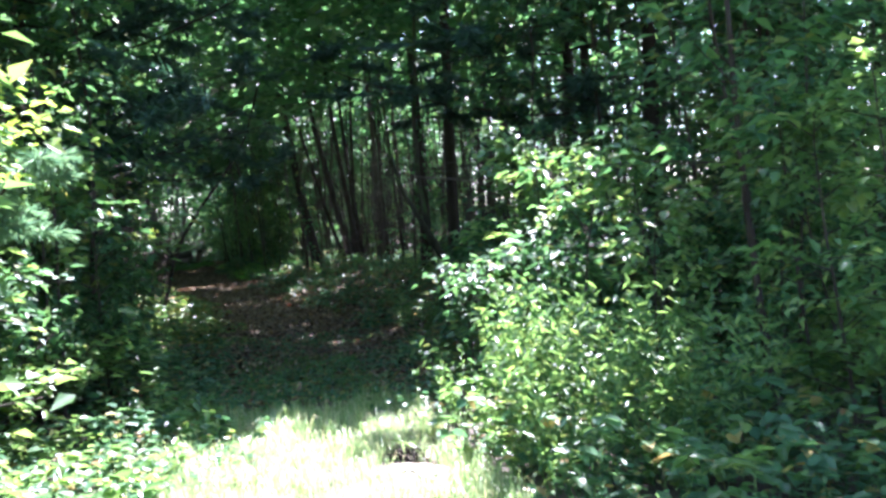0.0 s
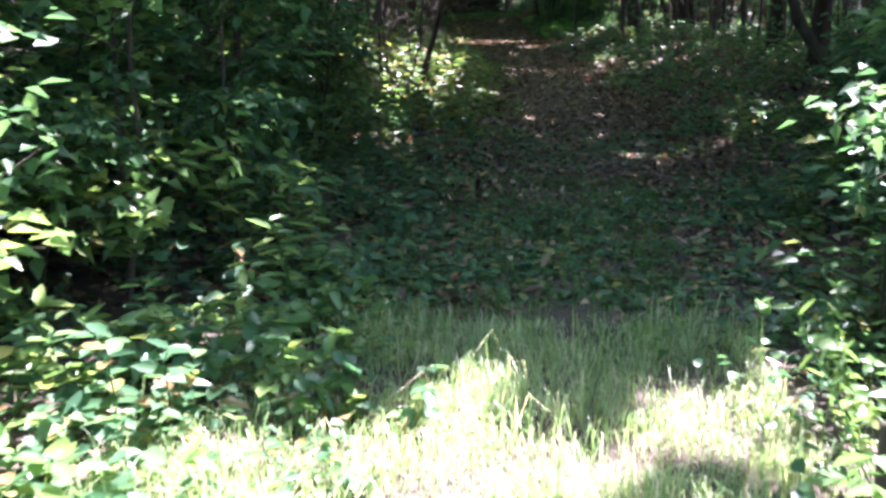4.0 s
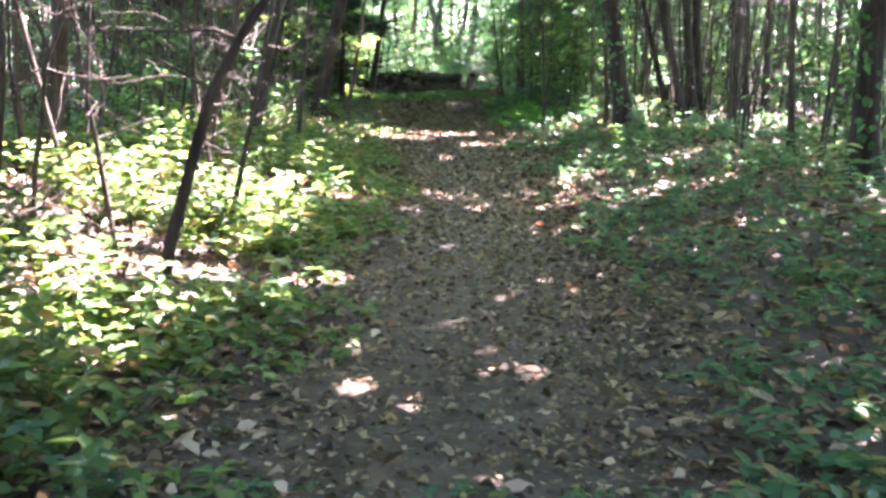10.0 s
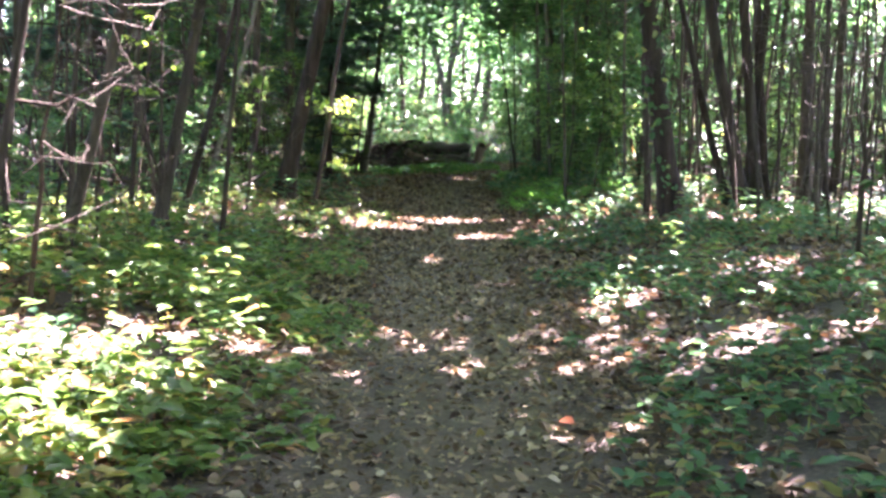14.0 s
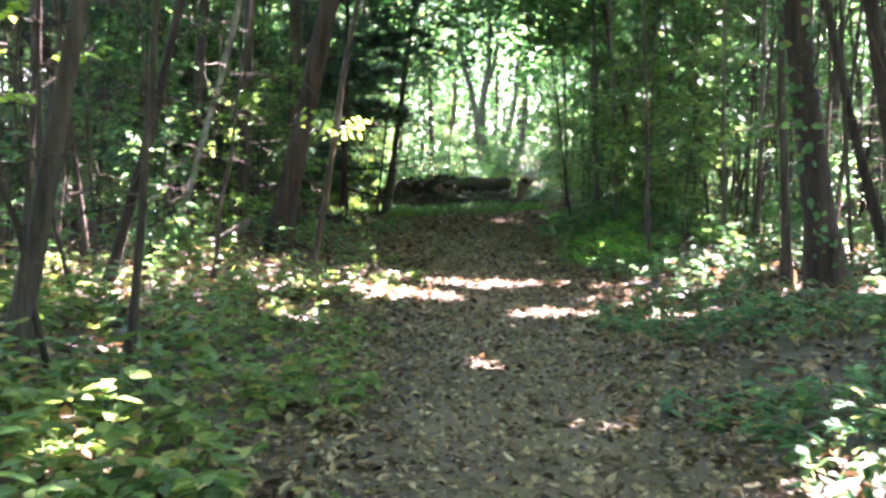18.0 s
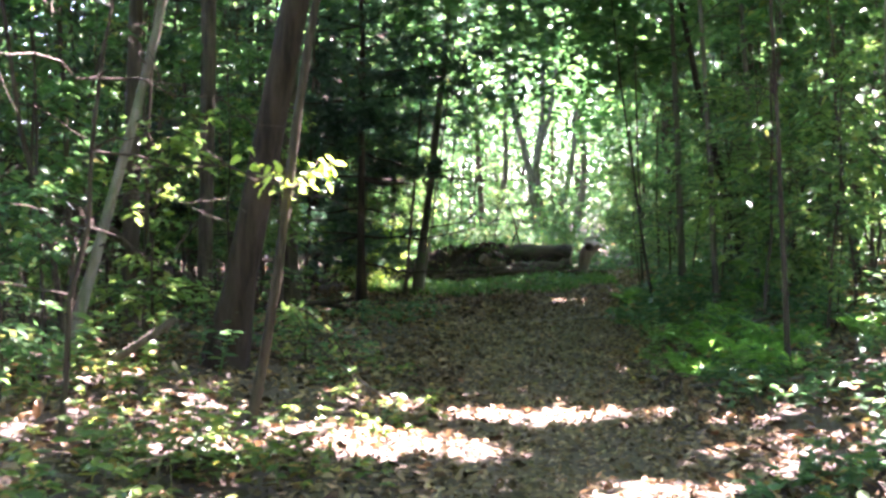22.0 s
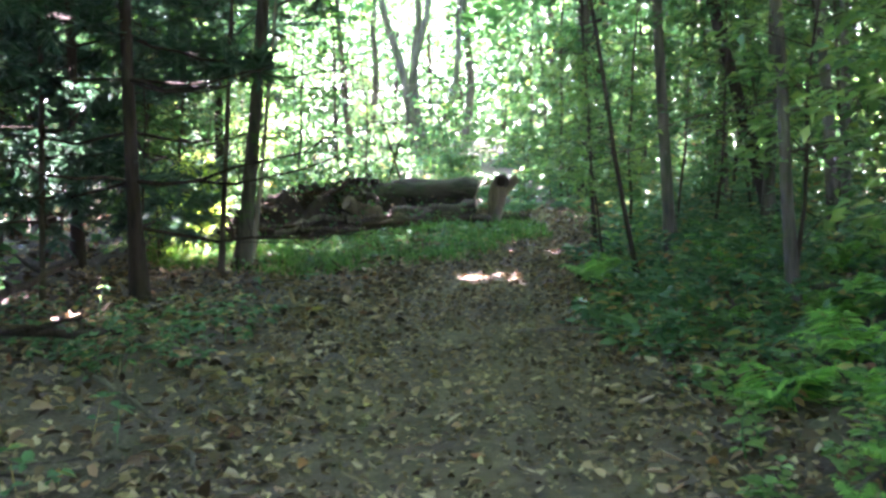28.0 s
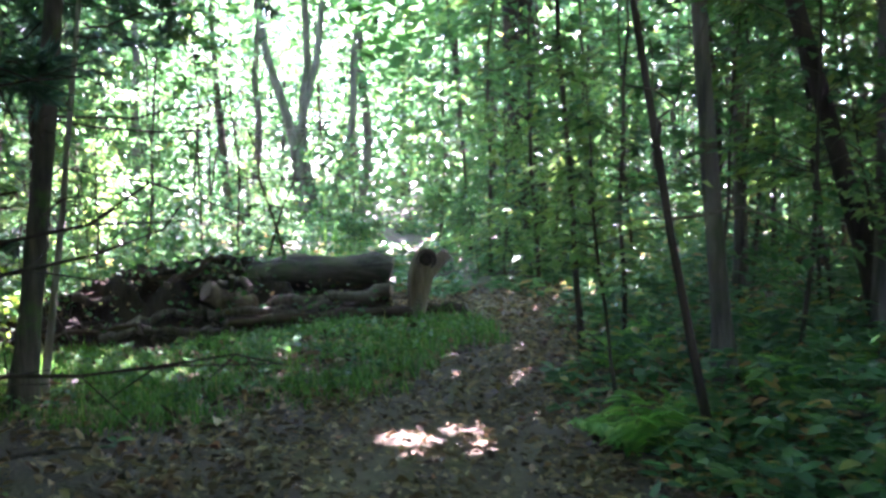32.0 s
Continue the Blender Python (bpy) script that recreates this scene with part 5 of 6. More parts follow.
rotten_heap()
for k in range(34):
    x, y = rr.uniform(-1.1, 1.4), rr.uniform(42.45, 43.6)
    ln, w = rr.uniform(0.25, 0.9), rr.uniform(0.014, 0.06)
    up = float(ground_z(x, y) + w + heap(x) * (0.25 + 0.85 * rr.random()) * smooth(42.3, 43.0, y))
    a = rr.normal(0, 0.6)
    log((x - ln / 2 * math.cos(a), y - ln / 2 * math.sin(a), up - rr.uniform(0, 0.12)), (x + ln / 2 * math.cos(a), y + ln / 2 * math.sin(a), up + rr.uniform(-0.1, 0.16)), w, w * 0.6, ["dark broken branch in the log pile", "reddish rotting branch in the log pile", "mossy branch in the log pile", "grey dead branch in the log pile"][k % 4], [BARK_DARK, BARK_RED, BARK_MOSS, DEADWOOD if k % 8 == 3 else BARK][k % 4], 40 + k, "broken_branch", "branches of the pile")
for k in range(26):
    x, y = rr.uniform(-0.9, 2.6), rr.uniform(42.34, 42.75)
    ln, w, a = rr.uniform(0.15, 0.6), rr.uniform(0.012, 0.04), rr.normal(0, 0.4)
    z = float(ground_z(x, y)) + rr.uniform(0.04, 0.2)
    log((x - ln / 2 * math.cos(a), y - ln / 2 * math.sin(a), z), (x + ln / 2 * math.cos(a), y + ln / 2 * math.sin(a), z + rr.normal(0, 0.05)), w, w * 0.6, ["dark rotting piece of branch at the foot of the pile", "grey broken stick at the foot of the pile"][k % 2], [BARK_DARK, BARK, BARK_RED, DEADWOOD][k % 4], 140 + k, "broken_branch", "branches of the pile")
for k in range(44):
    x, y = rr.uniform(-1.75, -0.2), rr.uniform(42.3, 43.6)
    a, z, ln = rr.uniform(0, 6.28), float(ground_z(x, y)), rr.uniform(0.3, 0.9)
    log((x, y, z + 0.02), (x + math.cos(a) * ln, y + math.sin(a) * ln * 0.6, z + rr.uniform(0.03, 0.6)), rr.uniform(0.008, 0.018), 0.004, "pale dead twig sticking out of the pile", DEADWOOD, 90 + k, "dead_twig", "twigs of the pile")
rr = np.random.default_rng(910)
k = 600
x, y = rr.uniform(-1.4, 2.5, k), rr.uniform(42.35, 43.8, k)
z = ground_z(x, y) + (heap(x) * 1.25 + 0.04) * rr.random(k) ** 0.5 * smooth(42.2, 43.0, y)
sheet("pile_leaf_litter", "dead leaves and bark crumbs caught in the log pile", "leaf litter", LITTER_TRODDEN, np.column_stack([x, y, z]), rr.normal(0, 1, (k, 3)), rr.normal(0, 0.7, (k, 3)) + [0, 0, 1], rr.uniform(0.03, 0.07, k), rr.uniform(0.02, 0.05, k), 0.2, 0.1, True)
k = 1900
x, y = np.concatenate([rr.normal(0.55, 0.6, 1300), rr.uniform(-1.3, 2.6, 600)]), np.concatenate([rr.uniform(43.0, 44.0, 1300), rr.uniform(42.4, 43.8, 600)])
z = ground_z(x, y) + (heap(x) * 1.5 + 0.05) * (0.35 + 0.75 * rr.random(k)) * smooth(42.2, 43.0, y)
sheet("pile_vine_leaves", "green vine leaves growing over the log pile", "vine", LEAF, np.column_stack([x, y, z]), rr.normal(0, 1, (k, 3)) * [1, 1, 0.5], rr.normal(0, 0.5, (k, 3)) + [0, -0.3, 1], rr.uniform(0.04, 0.09, k), rr.uniform(0.03, 0.07, k), 0.15, 0.2, True)
k = 2600
x, y = rr.uniform(-1.6, 2.3, k), rr.uniform(43.9, 45.2, k)
grass("pile_back_grass", "tall sunlit grass and weeds behind the log pile", rr, x, y, 0.85 + 0.2 * np.sin(x * 3.0 + y), 0.012, GRASS_DARKENED)


def stump():
    t = thing("forked_stump", Vector((2.86, 42.8, 0.4)), "upright forked block of pale brown wood with a dark hollow", "stump")
    q = np.array([(-0.02, 0, -0.05), (0.0, 0, 0.06), (0.01, 0, 0.16), (0.03, 0, 0.28), (0.05, 0.0, 0.4), (0.08, 0, 0.5), (0.09, 0, 0.57), (0.09, 0, 0.62)])
    g = Geo()
    tube(g, q, [0.085, 0.09, 0.1, 0.115, 0.125, 0.13, 0.115, 0.08], 18, 0.09)
    part("trunk_block", g, STUMPWOOD, t, smooth=True)
    g = Geo()
    tube(g, bent((0.1, 0, 0.42), (0.31, -0.02, 0.6), 6), [0.09, 0.085, 0.075, 0.066, 0.06, 0.058], 12, 0.08)
    p = part("prong", g, STUMPWOOD, t, "short side limb of the fork", True)
    g = Geo()
    u = unit(np.array((0.21, -0.02, 0.18)))
    e = np.array((0.31, -0.02, 0.6))
    tube(g, [e - u * 0.02, e + u * 0.006], [0.055, 0.05], 12, 0.05)
    part("cut_end", g, CUT, p, "pale sawn end")
    # solid dark plug whose colour gives the hollow its shade
    g = Geo()
    tube(g, [(0.09, -0.07, 0.545), (0.09, -0.125, 0.56), (0.09, -0.14, 0.562)], [0.07, 0.068, 0.05], 14, 0.1)
    part("hollow", g, BARK_DARK, t, "dark plug in place of the shaded hollow")
    g = Geo()
    ring = [(0.09 + 0.085 * math.cos(a), -0.115 - 0.012 * math.sin(a), 0.553 + 0.085 * math.sin(a)) for a in np.arange(15) * 2 * math.pi / 14]
    tube(g, ring, np.full(15, 0.02), 6, 0.15)
    part("rim", g, DEADWOOD, t, "pale rim of wood round the hollow", True)
    g = Geo()
    tube(g, [(-0.01, -0.06, -0.03), (0.0, -0.085, 0.04), (0.01, -0.095, 0.12), (0.03, -0.1, 0.24)], [0.06, 0.05, 0.042, 0.012], 10, 0.1)
    part("bare_wood", g, CUT, t, "pale patch without bark", True)


stump()

# ---- fallen branches ----


def fallen(points, r0, r1, label, material=None, twigs=3, seed=0, name="fallen_branch"):
    rr = np.random.default_rng(seed + 900)
    pts = np.array([(x, y, float(ground_z(x, y)) + z) for x, y, z in points])
    t = thing(name, Vector(pts[0]), label, "branch", "fallen branches")
    u = np.linspace(0, len(pts) - 1, 4 * len(pts))
    p = np.stack([np.interp(u, np.arange(len(pts)), pts[:, k]) for k in range(3)], 1) - pts[0] + rr.normal(0, r0 * 0.25, (len(u), 3))
    g = Geo()
    tube(g, p, np.linspace(r0, r1, len(p)), 8, 0.1)
    part("stem", g, material or DEADWOOD, t, smooth=True)
    for i in range(twigs):
        k = rr.integers(2, len(p) - 1)
        g = Geo()
        tube(g, bent(p[k], p[k] + rr.normal(0, 0.3, 3) * [1, 1, 0.3] + [0, 0, 0.08], 5, 0, 0.02, rr), np.linspace(r0 * 0.45, 0.004, 5), 5)
        part("twig", g, material or DEADWOOD, t)
    return t


fallen([(-0.25, 8.4, 0.06), (0.2, 9.04, 0.06), (0.82, 10.1, 0.03)], 0.035, 0.012, "grey fallen branch lying beside the path", seed=1)
fallen([(-1.25, 28.5, 0.02), (-0.68, 28.5, 0.45)], 0.032, 0.03, "broken pale stick leaning out of the undergrowth", seed=2, twigs=0)
fallen([(-2.2, 34.4, 0.1), (-0.95, 33.6, 0.08), (-0.72, 34.2, 0.2), (-0.2, 35.0, 0.1)], 0.06, 0.025, "dark crooked fallen branch beside the path", BARK_DARK, 6, 3)
fallen([(-1.2, 30.4, 0.08), (-0.48, 30.79, 0.06), (-0.2, 31.1, 0.07), (0.1, 31.5, 0.04)], 0.026, 0.014, "pale dead branch on the leaf litter", seed=4)
fallen([(-0.9, 31.4, 0.05), (-0.3, 31.5, 0.1), (0.2, 31.9, 0.05)], 0.02, 0.01, "brown dead branch on the leaf litter", BARK, 3, 21)
fallen([(-0.3, 30.1, 0.04), (-0.06, 30.4, 0.06), (0.48, 31.04, 0.03)], 0.016, 0.008, "pale crooked stick on the leaf litter", seed=22, twigs=2)
fallen([(-0.7, 29.9, 0.12), (-0.2, 30.0, 0.05), (0.4, 30.5, 0.03)], 0.03, 0.02, "dark rotting branch on the leaf litter", BARK_RED, 2, 23)
fallen([(-3.8, 37.6, 0.15), (-2.8, 36.9, 0.13), (-1.9, 36.0, 0.1), (-1.5, 36.4, 0.22), (-1.1, 37.2, 0.45)], 0.07, 0.03, "dark crooked fallen limb under the pines", BARK_DARK, 5, 24)
fallen([(2.45, 35.1, 0.03), (2.75, 35.0, 0.06), (3.1, 34.85, 0.08)], 0.018, 0.01, "thin pale stick among the ferns", seed=25, twigs=1)
fallen([(4.4, 32.4, 0.12), (4.0, 31.9, 0.1), (3.4, 31.5, 0.05)], 0.022, 0.014, "pale fallen branch on the bank", seed=26, twigs=2)
fallen([(-0.09, 33.8, 0.05), (0.32, 33.2, 0.04), (0.75, 32.4, 0.03), (0.87, 31.95, 0.02)], 0.016, 0.009, "thin pale stick on the leaf litter", seed=5, twigs=1)
fallen([(0.1, 25.9, 0.05), (0.3, 26.3, 0.05), (0.66, 27.65, 0.04)], 0.045, 0.032, "short fallen log in the sun", BARK_RED, 1, 6)
fallen([(3.2, 29.8, 0.05), (4.1, 29.2, 0.08), (4.8, 29.6, 0.1)], 0.02, 0.008, "thin pale branch fallen on the bank", seed=7)
fallen([(4.4, 35.2, 0.06), (4.8, 34.0, 0.12), (5.1, 32.8, 0.08)], 0.04, 0.03, "mossy fallen branch on the bank", BARK_MOSS, 2, 8)
fallen([(0.9, 28.9, 0.02), (0.2, 29.6, 0.25), (-0.1, 29.9, 0.5)], 0.012, 0.006, "thin arching dead twig", seed=9, twigs=4)
fallen([(3.0, 31.6, 0.03), (3.15, 30.9, 0.04), (3.0, 30.2, 0.02)], 0.014, 0.008, "thin crooked stick on the path's edge", seed=10, twigs=1)
fallen([(-3.6, 33.5, 0.2), (-2.7, 33.0, 1.2), (-2.0, 32.6, 1.0)], 0.09, 0.05, "dark dead trunk fallen across the trees", BARK_DARK, 4, 11, "dead_tree")
fallen([(-4.3, 30.9, 2.95), (-4.0, 30.95, 2.35), (-3.33, 31.0, 1.82), (-2.92, 31.0, 1.5), (-2.57, 31.0, 1.22), (-2.22, 31.0, 0.95), (-1.92, 31.0, 0.74), (-1.57, 31.0, 0.6), (-1.2, 31.0, 0.45)], 0.13, 0.06, "dark dead trunk leaning on other trees", BARK_DARK, 3, 12, "dead_tree")
rr = np.random.default_rng(313)
for k in range(34):
    d, y = rr.choice([-1, 1]) * rr.uniform(1.1, 3.6), rr.uniform(9, 40)
    x, a, ln = d + float(lane(y)), rr.uniform(0, 6.28), rr.uniform(0.3, 0.9)
    fallen([(x, y, 0.02), (x + math.cos(a) * ln / 2, y + math.sin(a) * ln / 2, 0.04), (x + math.cos(a) * ln, y + math.sin(a) * ln, 0.02)], rr.uniform(0.007, 0.016), 0.005, "short dead twig lying on the leaf litter", [DEADWOOD, BARK][k % 2], 1, 400 + k, "twig")


# ---- the sapling with the glowing leaf bunch ----
def glowing():
    t = thing("young_tree", at_ground(0.14, 27.5, -0.03), "thin young tree with a bunch of glowing yellow-green leaves", "sapling")
    g = Geo()
    h = np.linspace(0, 6.5, 14)
    tube(g, np.column_stack([0.155 * h + 0.02 * np.sin(h * 2), 0.0 * h, h]), np.linspace(0.038, 0.012, 14), 8, 0.04)
    part("trunk", g, BARK, t, smooth=True)
    rr = np.random.default_rng(5)
    g = Geo()
    p = np.array([0.25, 0, 1.55])
    for a in np.arange(7) * 0.9:
        e = p + [math.cos(a) * 0.27, math.sin(a) * 0.27, rr.uniform(-0.06, 0.24)]
        tw = Geo()
        tube(tw, bent(p, e, 4), np.linspace(0.006, 0.003, 4), 4)
        part("twig", tw, DEADWOOD, t)
        b = a + rr.normal(0, 1.0, 9)
        leaves(g, p + (e - p) * rr.uniform(0.3, 1.15, (9, 1)) + rr.normal(0, 0.035, (9, 3)), np.column_stack([np.cos(b), np.sin(b), rr.normal(-0.5, 0.5, 9)]), np.column_stack([rr.normal(0, 0.8, (9, 2)), np.ones(9)]), rr.uniform(0.05, 0.1, 9), rr.uniform(0.035, 0.065, 9), 0.15, 0.25, True)
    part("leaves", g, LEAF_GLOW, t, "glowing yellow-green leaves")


glowing()
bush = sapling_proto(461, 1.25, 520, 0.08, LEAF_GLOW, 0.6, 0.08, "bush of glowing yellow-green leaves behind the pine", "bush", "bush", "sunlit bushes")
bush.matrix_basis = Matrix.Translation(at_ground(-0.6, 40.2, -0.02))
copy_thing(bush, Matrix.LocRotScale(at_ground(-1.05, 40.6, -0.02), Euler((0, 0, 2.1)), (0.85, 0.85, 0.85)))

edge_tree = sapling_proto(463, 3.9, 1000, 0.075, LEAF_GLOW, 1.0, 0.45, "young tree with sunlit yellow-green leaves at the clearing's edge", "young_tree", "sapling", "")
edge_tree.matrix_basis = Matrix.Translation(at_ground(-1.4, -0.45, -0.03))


def yellow_sprays():
    """A thin young tree with a few bunches of yellow-green leaves in the sun."""
    rr = np.random.default_rng(6)
    t = thing("young_tree", at_ground(-0.75, 22.2, -0.03), "thin young tree with sunlit yellow-green leaf sprays", "sapling")
    g, h = Geo(), np.linspace(0, 5.0, 12)
    tube(g, np.column_stack([0.03 * h + 0.02 * np.sin(h * 2), 0.0 * h, h]), np.linspace(0.022, 0.008, 12), 7, 0.04)
    part("trunk", g, BARK, t, smooth=True)
    lv = Geo()
    for z in (1.45, 1.7, 1.95, 2.2):
        for a in rr.uniform(0, 6.28, 3):
            p = np.array([0.03 * z, 0, z])
            e = p + [math.cos(a) * 0.4, math.sin(a) * 0.4, 0.1]
            tw = Geo()
            tube(tw, bent(p, e, 4), np.linspace(0.006, 0.003, 4), 4)
            part("twig", tw, BARK, t)
            m = 9
            b = a + rr.normal(0, 0.9, m)
            leaves(lv, p + (e - p) * rr.uniform(0.4, 1.1, (m, 1)), np.column_stack([np.cos(b), np.sin(b), rr.normal(-0.1, 0.2, m)]), np.column_stack([rr.normal(0, 0.3, (m, 2)), np.ones(m)]), rr.uniform(0.07, 0.12, m), rr.uniform(0.045, 0.07, m), 0.15, 0.2, True)
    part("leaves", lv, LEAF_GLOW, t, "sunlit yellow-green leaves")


yellow_sprays()


def arched_vine():
    """A thin vine that rises, bends over and hangs."""
    rr = np.random.default_rng(442)
    t = thing("vine", at_ground(0.75, 27.4, -0.02), "thin arching vine with small sunlit leaves", "vine")
    q = np.array([(0.14, 0, 0), (0.13, 0, 0.25), (0.07, 0.0, 0.5), (-0.06, 0.0, 0.72), (-0.22, 0, 0.86), (-0.33, 0, 0.9), (-0.38, 0, 0.84)])
    g = Geo()
    tube(g, q, np.linspace(0.006, 0.003, 7), 6)
    part("stem", g, BARK, t, smooth=True)
    g = Geo()
    u = np.linspace(0.1, 1, 40) ** 0.8
    c = np.stack([np.interp(u, np.linspace(0, 1, 7), q[:, k]) for k in range(3)], 1) + rr.normal(0, 0.015, (40, 3))
    leaves(g, c, rr.normal(0, 1, (40, 3)), rr.normal(0, 0.5, (40, 3)) + [0, 0, 1], rr.uniform(0.03, 0.06, 40), rr.uniform(0.02, 0.04, 40), 0.15, 0.2, True)
    part("leaves", g, LEAF_LIGHT, t)


arched_vine()


def bare_patch():
    """A mound of pale bare earth with dark blades behind it in place of a hollow."""
    rr = np.random.default_rng(17)
    t = thing("earth_mound", at_ground(1.17, 0.1, 0), "small mound of pale bare earth before a dark tuft", "mound")
    m, n = 9, 18
    rad = np.linspace(0.02, 1, m)[:, None]
    ang = np.arange(n)[None] * 2 * math.pi / n
    edge = 1 + 0.12 * np.sin(ang * 3 + 1) + 0.08 * np.sin(ang * 5)
    X, Y = rad * edge * np.cos(ang) * 0.2, rad * edge * np.sin(ang) * 0.42
    Z = 0.045 * (1 - rad ** 2) + rr.normal(0, 0.003, (m, n)) - 0.012
    i, j = np.meshgrid(np.arange(m - 1), np.arange(n), indexing="ij")
    f = np.stack([i * n + j, (i + 1) * n + j, (i + 1) * n + (j + 1) % n, i * n + (j + 1) % n], -1).reshape(-1, 4)
    part("earth", Geo().add(np.stack([X, Y, Z], -1), f), CLAY, t, smooth=True)
    # dark blades added to stand in for a dark hollow in the ground
    g = Geo()
    k = 260
    blades(g, np.column_stack([rr.normal(0.06, 0.05, k), rr.normal(0.42, 0.05, k), np.zeros(k)]), rr.uniform(0, 6.28, k), rr.uniform(0.6, 1.7, k), rr.uniform(0.05, 0.16, k), np.full(k, 0.009))
    part("dark_tuft", g, BARK_DARK, t, "dark blades standing in for a dark hollow")
    for k in range(6):
        g = Geo()
        p = np.array([rr.normal(0, 0.1), rr.normal(0, 0.25), 0.03])
        tube(g, [p, p + rr.normal(0, 0.012, 3), p + rr.normal(0, 0.02, 3) + [0, 0, 0.02]], [0.012, 0.018, 0.008], 6, 0.2)
        part("clod", g, CLAY, t)
    post = thing("stem_stub", at_ground(1.74, 0.9, -0.05), "pale cut stub of a thin stem among the weeds", "stub")
    g = Geo()
    tube(g, [(0, 0, 0), (0.005, 0, 0.2), (0.0, 0, 0.4)], [0.022, 0.02, 0.019], 8, 0.06)
    part("stem", g, DEADWOOD, post, smooth=True)


bare_patch()


def cut_stub():
    """A young stem cut off at knee height."""
    t = thing("stem_stub", at_ground(0.08, 15.7, -0.04), "young stem cut off low with a pale sawn top", "stub")
    g = Geo()
    tube(g, [(0, 0, 0), (0.01, 0, 0.2), (0.0, 0, 0.36), (0.015, 0, 0.5)], [0.019, 0.017, 0.016, 0.017], 8, 0.06)
    part("stem", g, BARK, t, smooth=True)
    g = Geo()
    tube(g, [(0.01, -0.004, 0.49), (0.017, -0.008, 0.525), (0.02, -0.012, 0.54)], [0.026, 0.036, 0.03], 12, 0.12)
    part("cut_end", g, STUMPWOOD, t, "pale sawn top")


def stone():
    rr = np.random.default_rng(12)
    t = thing("stone", at_ground(0.5, 23.15, 0.0), "small rounded grey stone on the leaf litter", "stone")
    m, n = 8, 12
    th, ph = np.linspace(0.05, math.pi - 0.05, m)[:, None], np.arange(n)[None] * 2 * math.pi / n
    R = 1 + 0.1 * np.sin(3 * ph + 1) * np.sin(th) + rr.normal(0, 0.03, (m, n))
    v = np.stack([0.1 * R * np.sin(th) * np.cos(ph), 0.08 * R * np.sin(th) * np.sin(ph), 0.055 * R * np.cos(th) + 0.03], -1)
    i, j = np.meshgrid(np.arange(m - 1), np.arange(n), indexing="ij")
    f = np.stack([i * n + j, (i + 1) * n + j, (i + 1) * n + (j + 1) % n, i * n + (j + 1) % n], -1).reshape(-1, 4)
    part("rock", Geo().add(v, f), BARK_GREY, t, smooth=True)


cut_stub()
stone()

# ---- far woods: trunks and foliage in the distance, all round ----
r = np.random.default_rng(55)
a, q = r.uniform(0, 2 * math.pi, 900), r.uniform(34, 75, 900)
g = Geo()
for u, w in zip(a, q):
    x, y = 2 + math.cos(u) * w, 22 + math.sin(u) * w * 1.15
    if abs(x - lane(y)) < 3 and y < 70 or (y < 0 and abs(x) < 6 and y > -25):
        continue
    h = r.uniform(7, 14)
    z = float(ground_z(x, y))
    tube(g, [(x, y, z - 0.1), (x + r.normal(0, 0.2), y, z + h / 2), (x + r.normal(0, 0.5), y, z + h)], np.array([1, 0.7, 0.25]) * r.uniform(0.05, 0.16), 5, caps=False)
tagged(new("far_trunks", g.data("far_trunks", BARK)), "countless slender trunks of the wood in the distance", "far trees", kind="stuff")
k = 62000
a, q = r.uniform(0, 2 * math.pi, k), 30 + 50 * r.random(k) ** 0.8
x, y = 2 + np.cos(a) * q, 22 + np.sin(a) * q * 1.15
z = ground_z(x, y) + np.abs(np.sin(x * 0.9 + np.sin(y * 0.7))) * 3.0 * r.random(k) + 13 * r.random(k) ** 1.5
keep = ~((np.abs(x - 1.2) < 5.0) & (y > 40) & (y < 63)) & ~((np.abs(x - lane(y)) < 3.2) & (z < 5)) & ~((y < 4) & (np.abs(x) < 7) & (y > -25))
c = np.column_stack([x, y, z])[keep]
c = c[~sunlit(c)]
k = len(c)
sheet("far_foliage", "green foliage of the wood in the distance", "far trees", LEAF_CANOPY, c, r.normal(0, 1, (k, 3)) * [1, 1, 0.5], np.column_stack([r.normal(0, 0.6, (k, 2)), np.ones(k)]), r.uniform(0.26, 0.56, k), r.uniform(0.18, 0.4, k), 0.1, 0.1)
k = 30000
x, y = r.uniform(-34, 40, k), r.uniform(-20, 86, k)
d = np.abs(x - lane(y))
z = ground_z(x, y) + np.clip(np.sin(x * 0.8 + np.sin(y * 0.9) * 1.5) + 1.1, 0, 2) * r.random(k) ** 1.4 * smooth(4, 9, d) * 1.1 + 0.05
keep = (d > 5.0) & ~((y < 2) & (d < 6.5))
c = np.column_stack([x, y, z])[keep]
k = len(c)
sheet("underbrush", "low leafy underbrush deeper in the wood", "underbrush", LEAF, c, r.normal(0, 1, (k, 3)) * [1, 1, 0.4], np.column_stack([r.normal(0, 0.5, (k, 2)), np.ones(k)]), r.uniform(0.14, 0.26, k), r.uniform(0.1, 0.18, k), 0.1, 0.15)
tufts = np.column_stack([r.uniform(-16, 20, 620), r.uniform(64, 88, 620), 10 * r.random(620) ** 1.2])
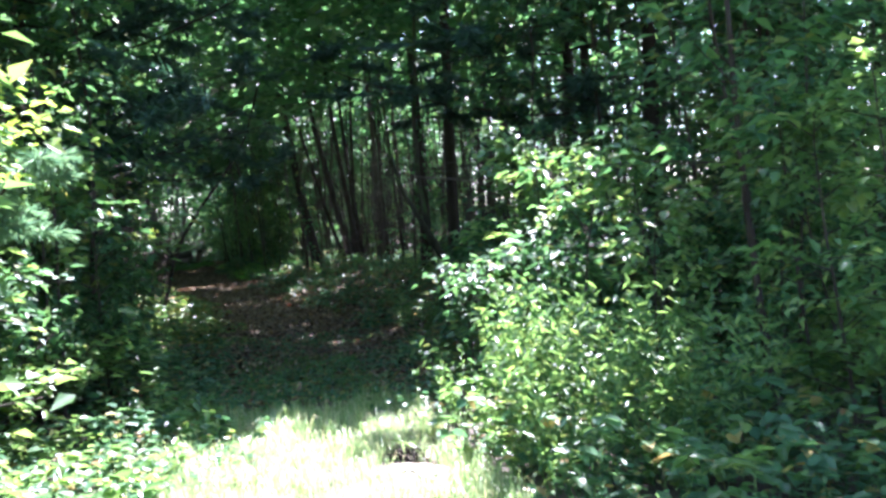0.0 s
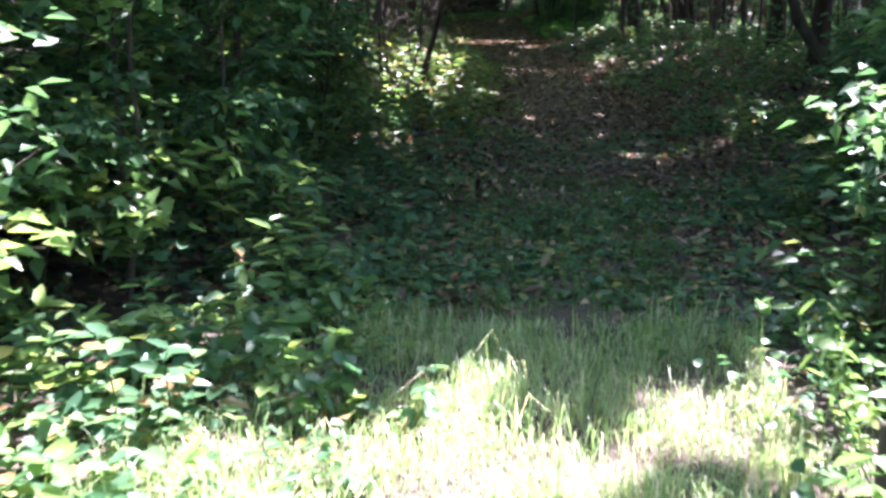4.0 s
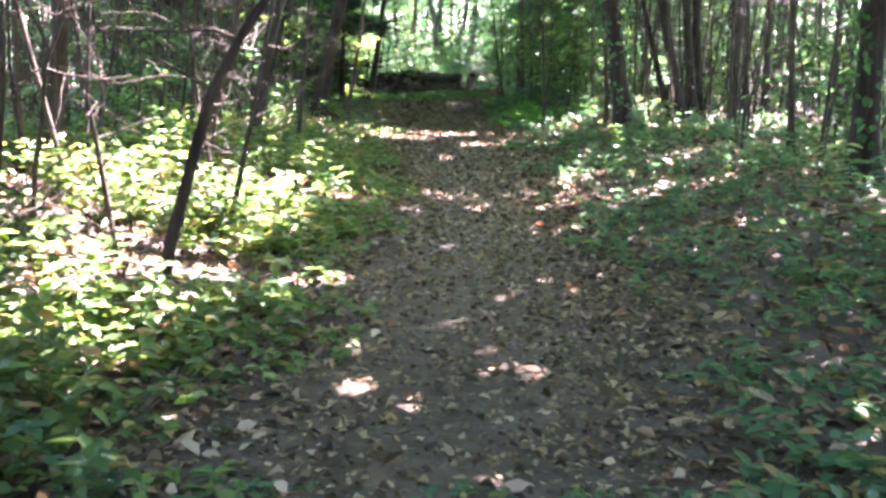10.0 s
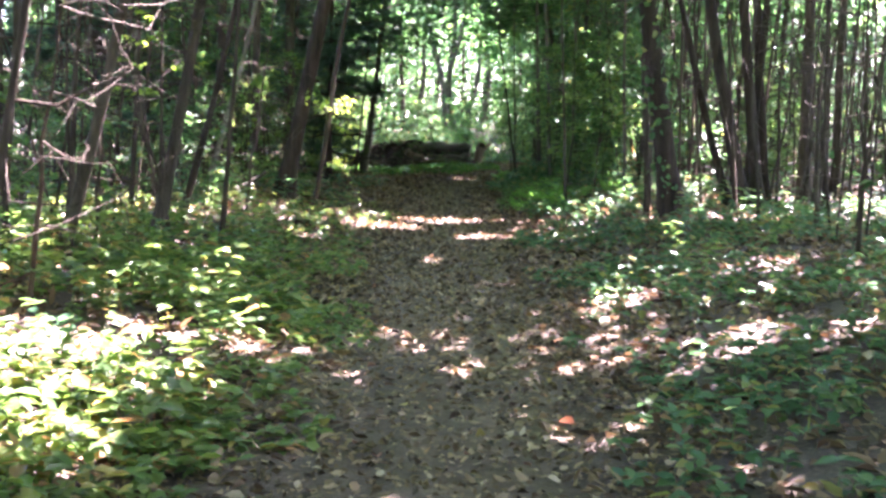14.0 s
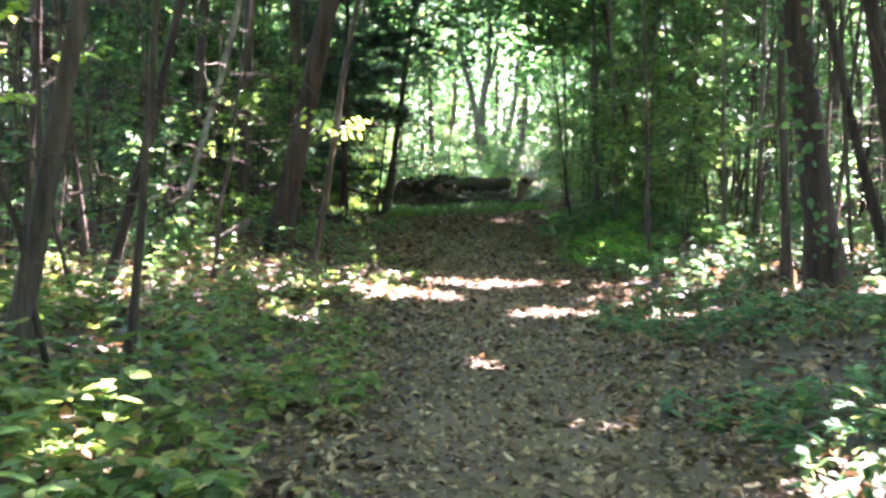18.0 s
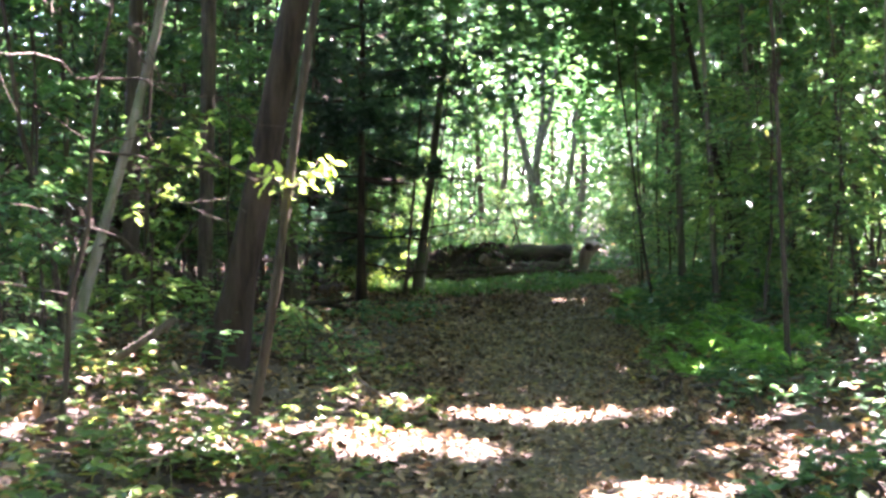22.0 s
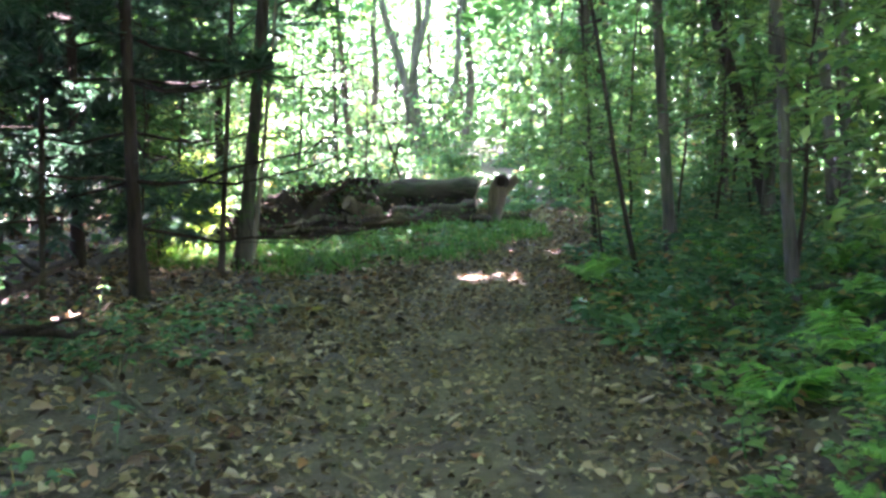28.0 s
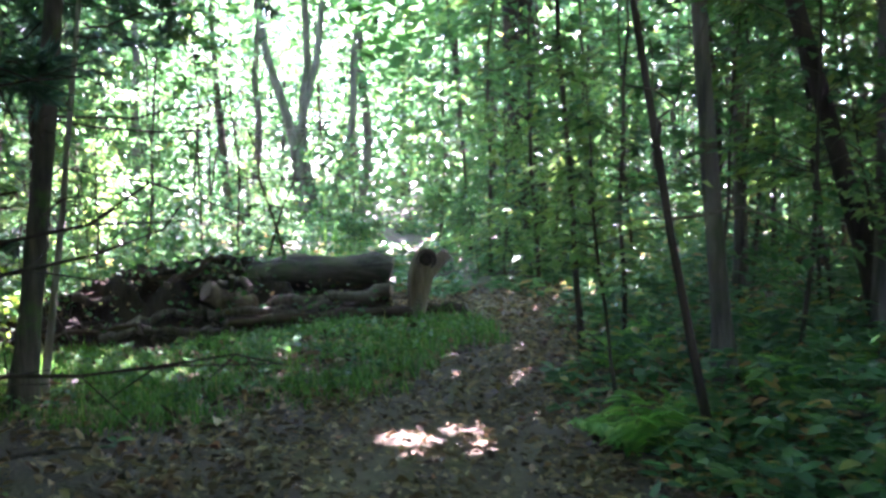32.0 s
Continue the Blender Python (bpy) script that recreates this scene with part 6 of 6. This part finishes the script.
tufts = tufts[~((tufts[:, 2] > 3.2) & (np.abs(tufts[:, 0] - 1.2) < 3.5) & (r.random(620) < 0.3))]
k = 120000
c = tufts[r.integers(0, len(tufts), k)] + r.normal(0, 1, (k, 3)) * [0.75, 0.75, 0.4]
c[:, 2] = np.maximum(c[:, 2], 0.1) + ground_z(c[:, 0], c[:, 1])
sheet("far_thicket", "sunlit yellow-green foliage of the far thicket", "far trees", LEAF_CANOPY, c, r.normal(0, 1, (k, 3)) * [1, 1, 0.5], np.column_stack([r.normal(0, 0.6, (k, 2)), np.ones(k)]), r.uniform(0.11, 0.22, k), r.uniform(0.08, 0.16, k), 0.1, 0.1)

# thin bare stems and twigs standing close together in the middle of the wood
g = Geo()
for i in range(1400):
    y = r.uniform(9, 62)
    side = r.choice([-1, 1])
    d = side * (3.6 + 14 * r.random() ** 1.3)
    x = d + float(lane(y))
    if -2.5 < x < 6.0 and 38 < y < 58:
        continue
    h, w = r.uniform(2.5, 9), r.uniform(0.008, 0.035)
    p = bent((x, y, float(ground_z(x, y)) - 0.05), (x + r.normal(0, 0.6), y + r.normal(0, 0.4), float(ground_z(x, y)) + h), 5, 0, 0.06, r)
    tube(g, p, np.linspace(w, w * 0.3, 5), 4, caps=False)
    for s in range(3):
        k = r.integers(1, 4)
        tube(g, bent(p[k], p[k] + r.normal(0, 0.55, 3) * [1, 1, 0.4], 3, 0, 0.03, r), np.linspace(w * 0.4, 0.003, 3), 4, caps=False)
tagged(new("thin_stems", g.data("thin_stems", BARK)), "thin bare stems and dead twigs crowded in the wood", "undergrowth", kind="stuff")
k = 44000
c = np.column_stack([r.uniform(-26, 30, k), r.uniform(82, 98, k), 15.0 * r.random(k)])
c[:, 2] += ground_z(c[:, 0], c[:, 1])
sheet("far_hedge", "shaded green foliage closing the wood far behind", "far trees", LEAF, c, r.normal(0, 1, (k, 3)) * [1, 1, 0.5], np.column_stack([r.normal(0, 0.6, (k, 2)), np.ones(k)]), r.uniform(0.34, 0.66, k), r.uniform(0.26, 0.48, k), 0.1, 0.1)
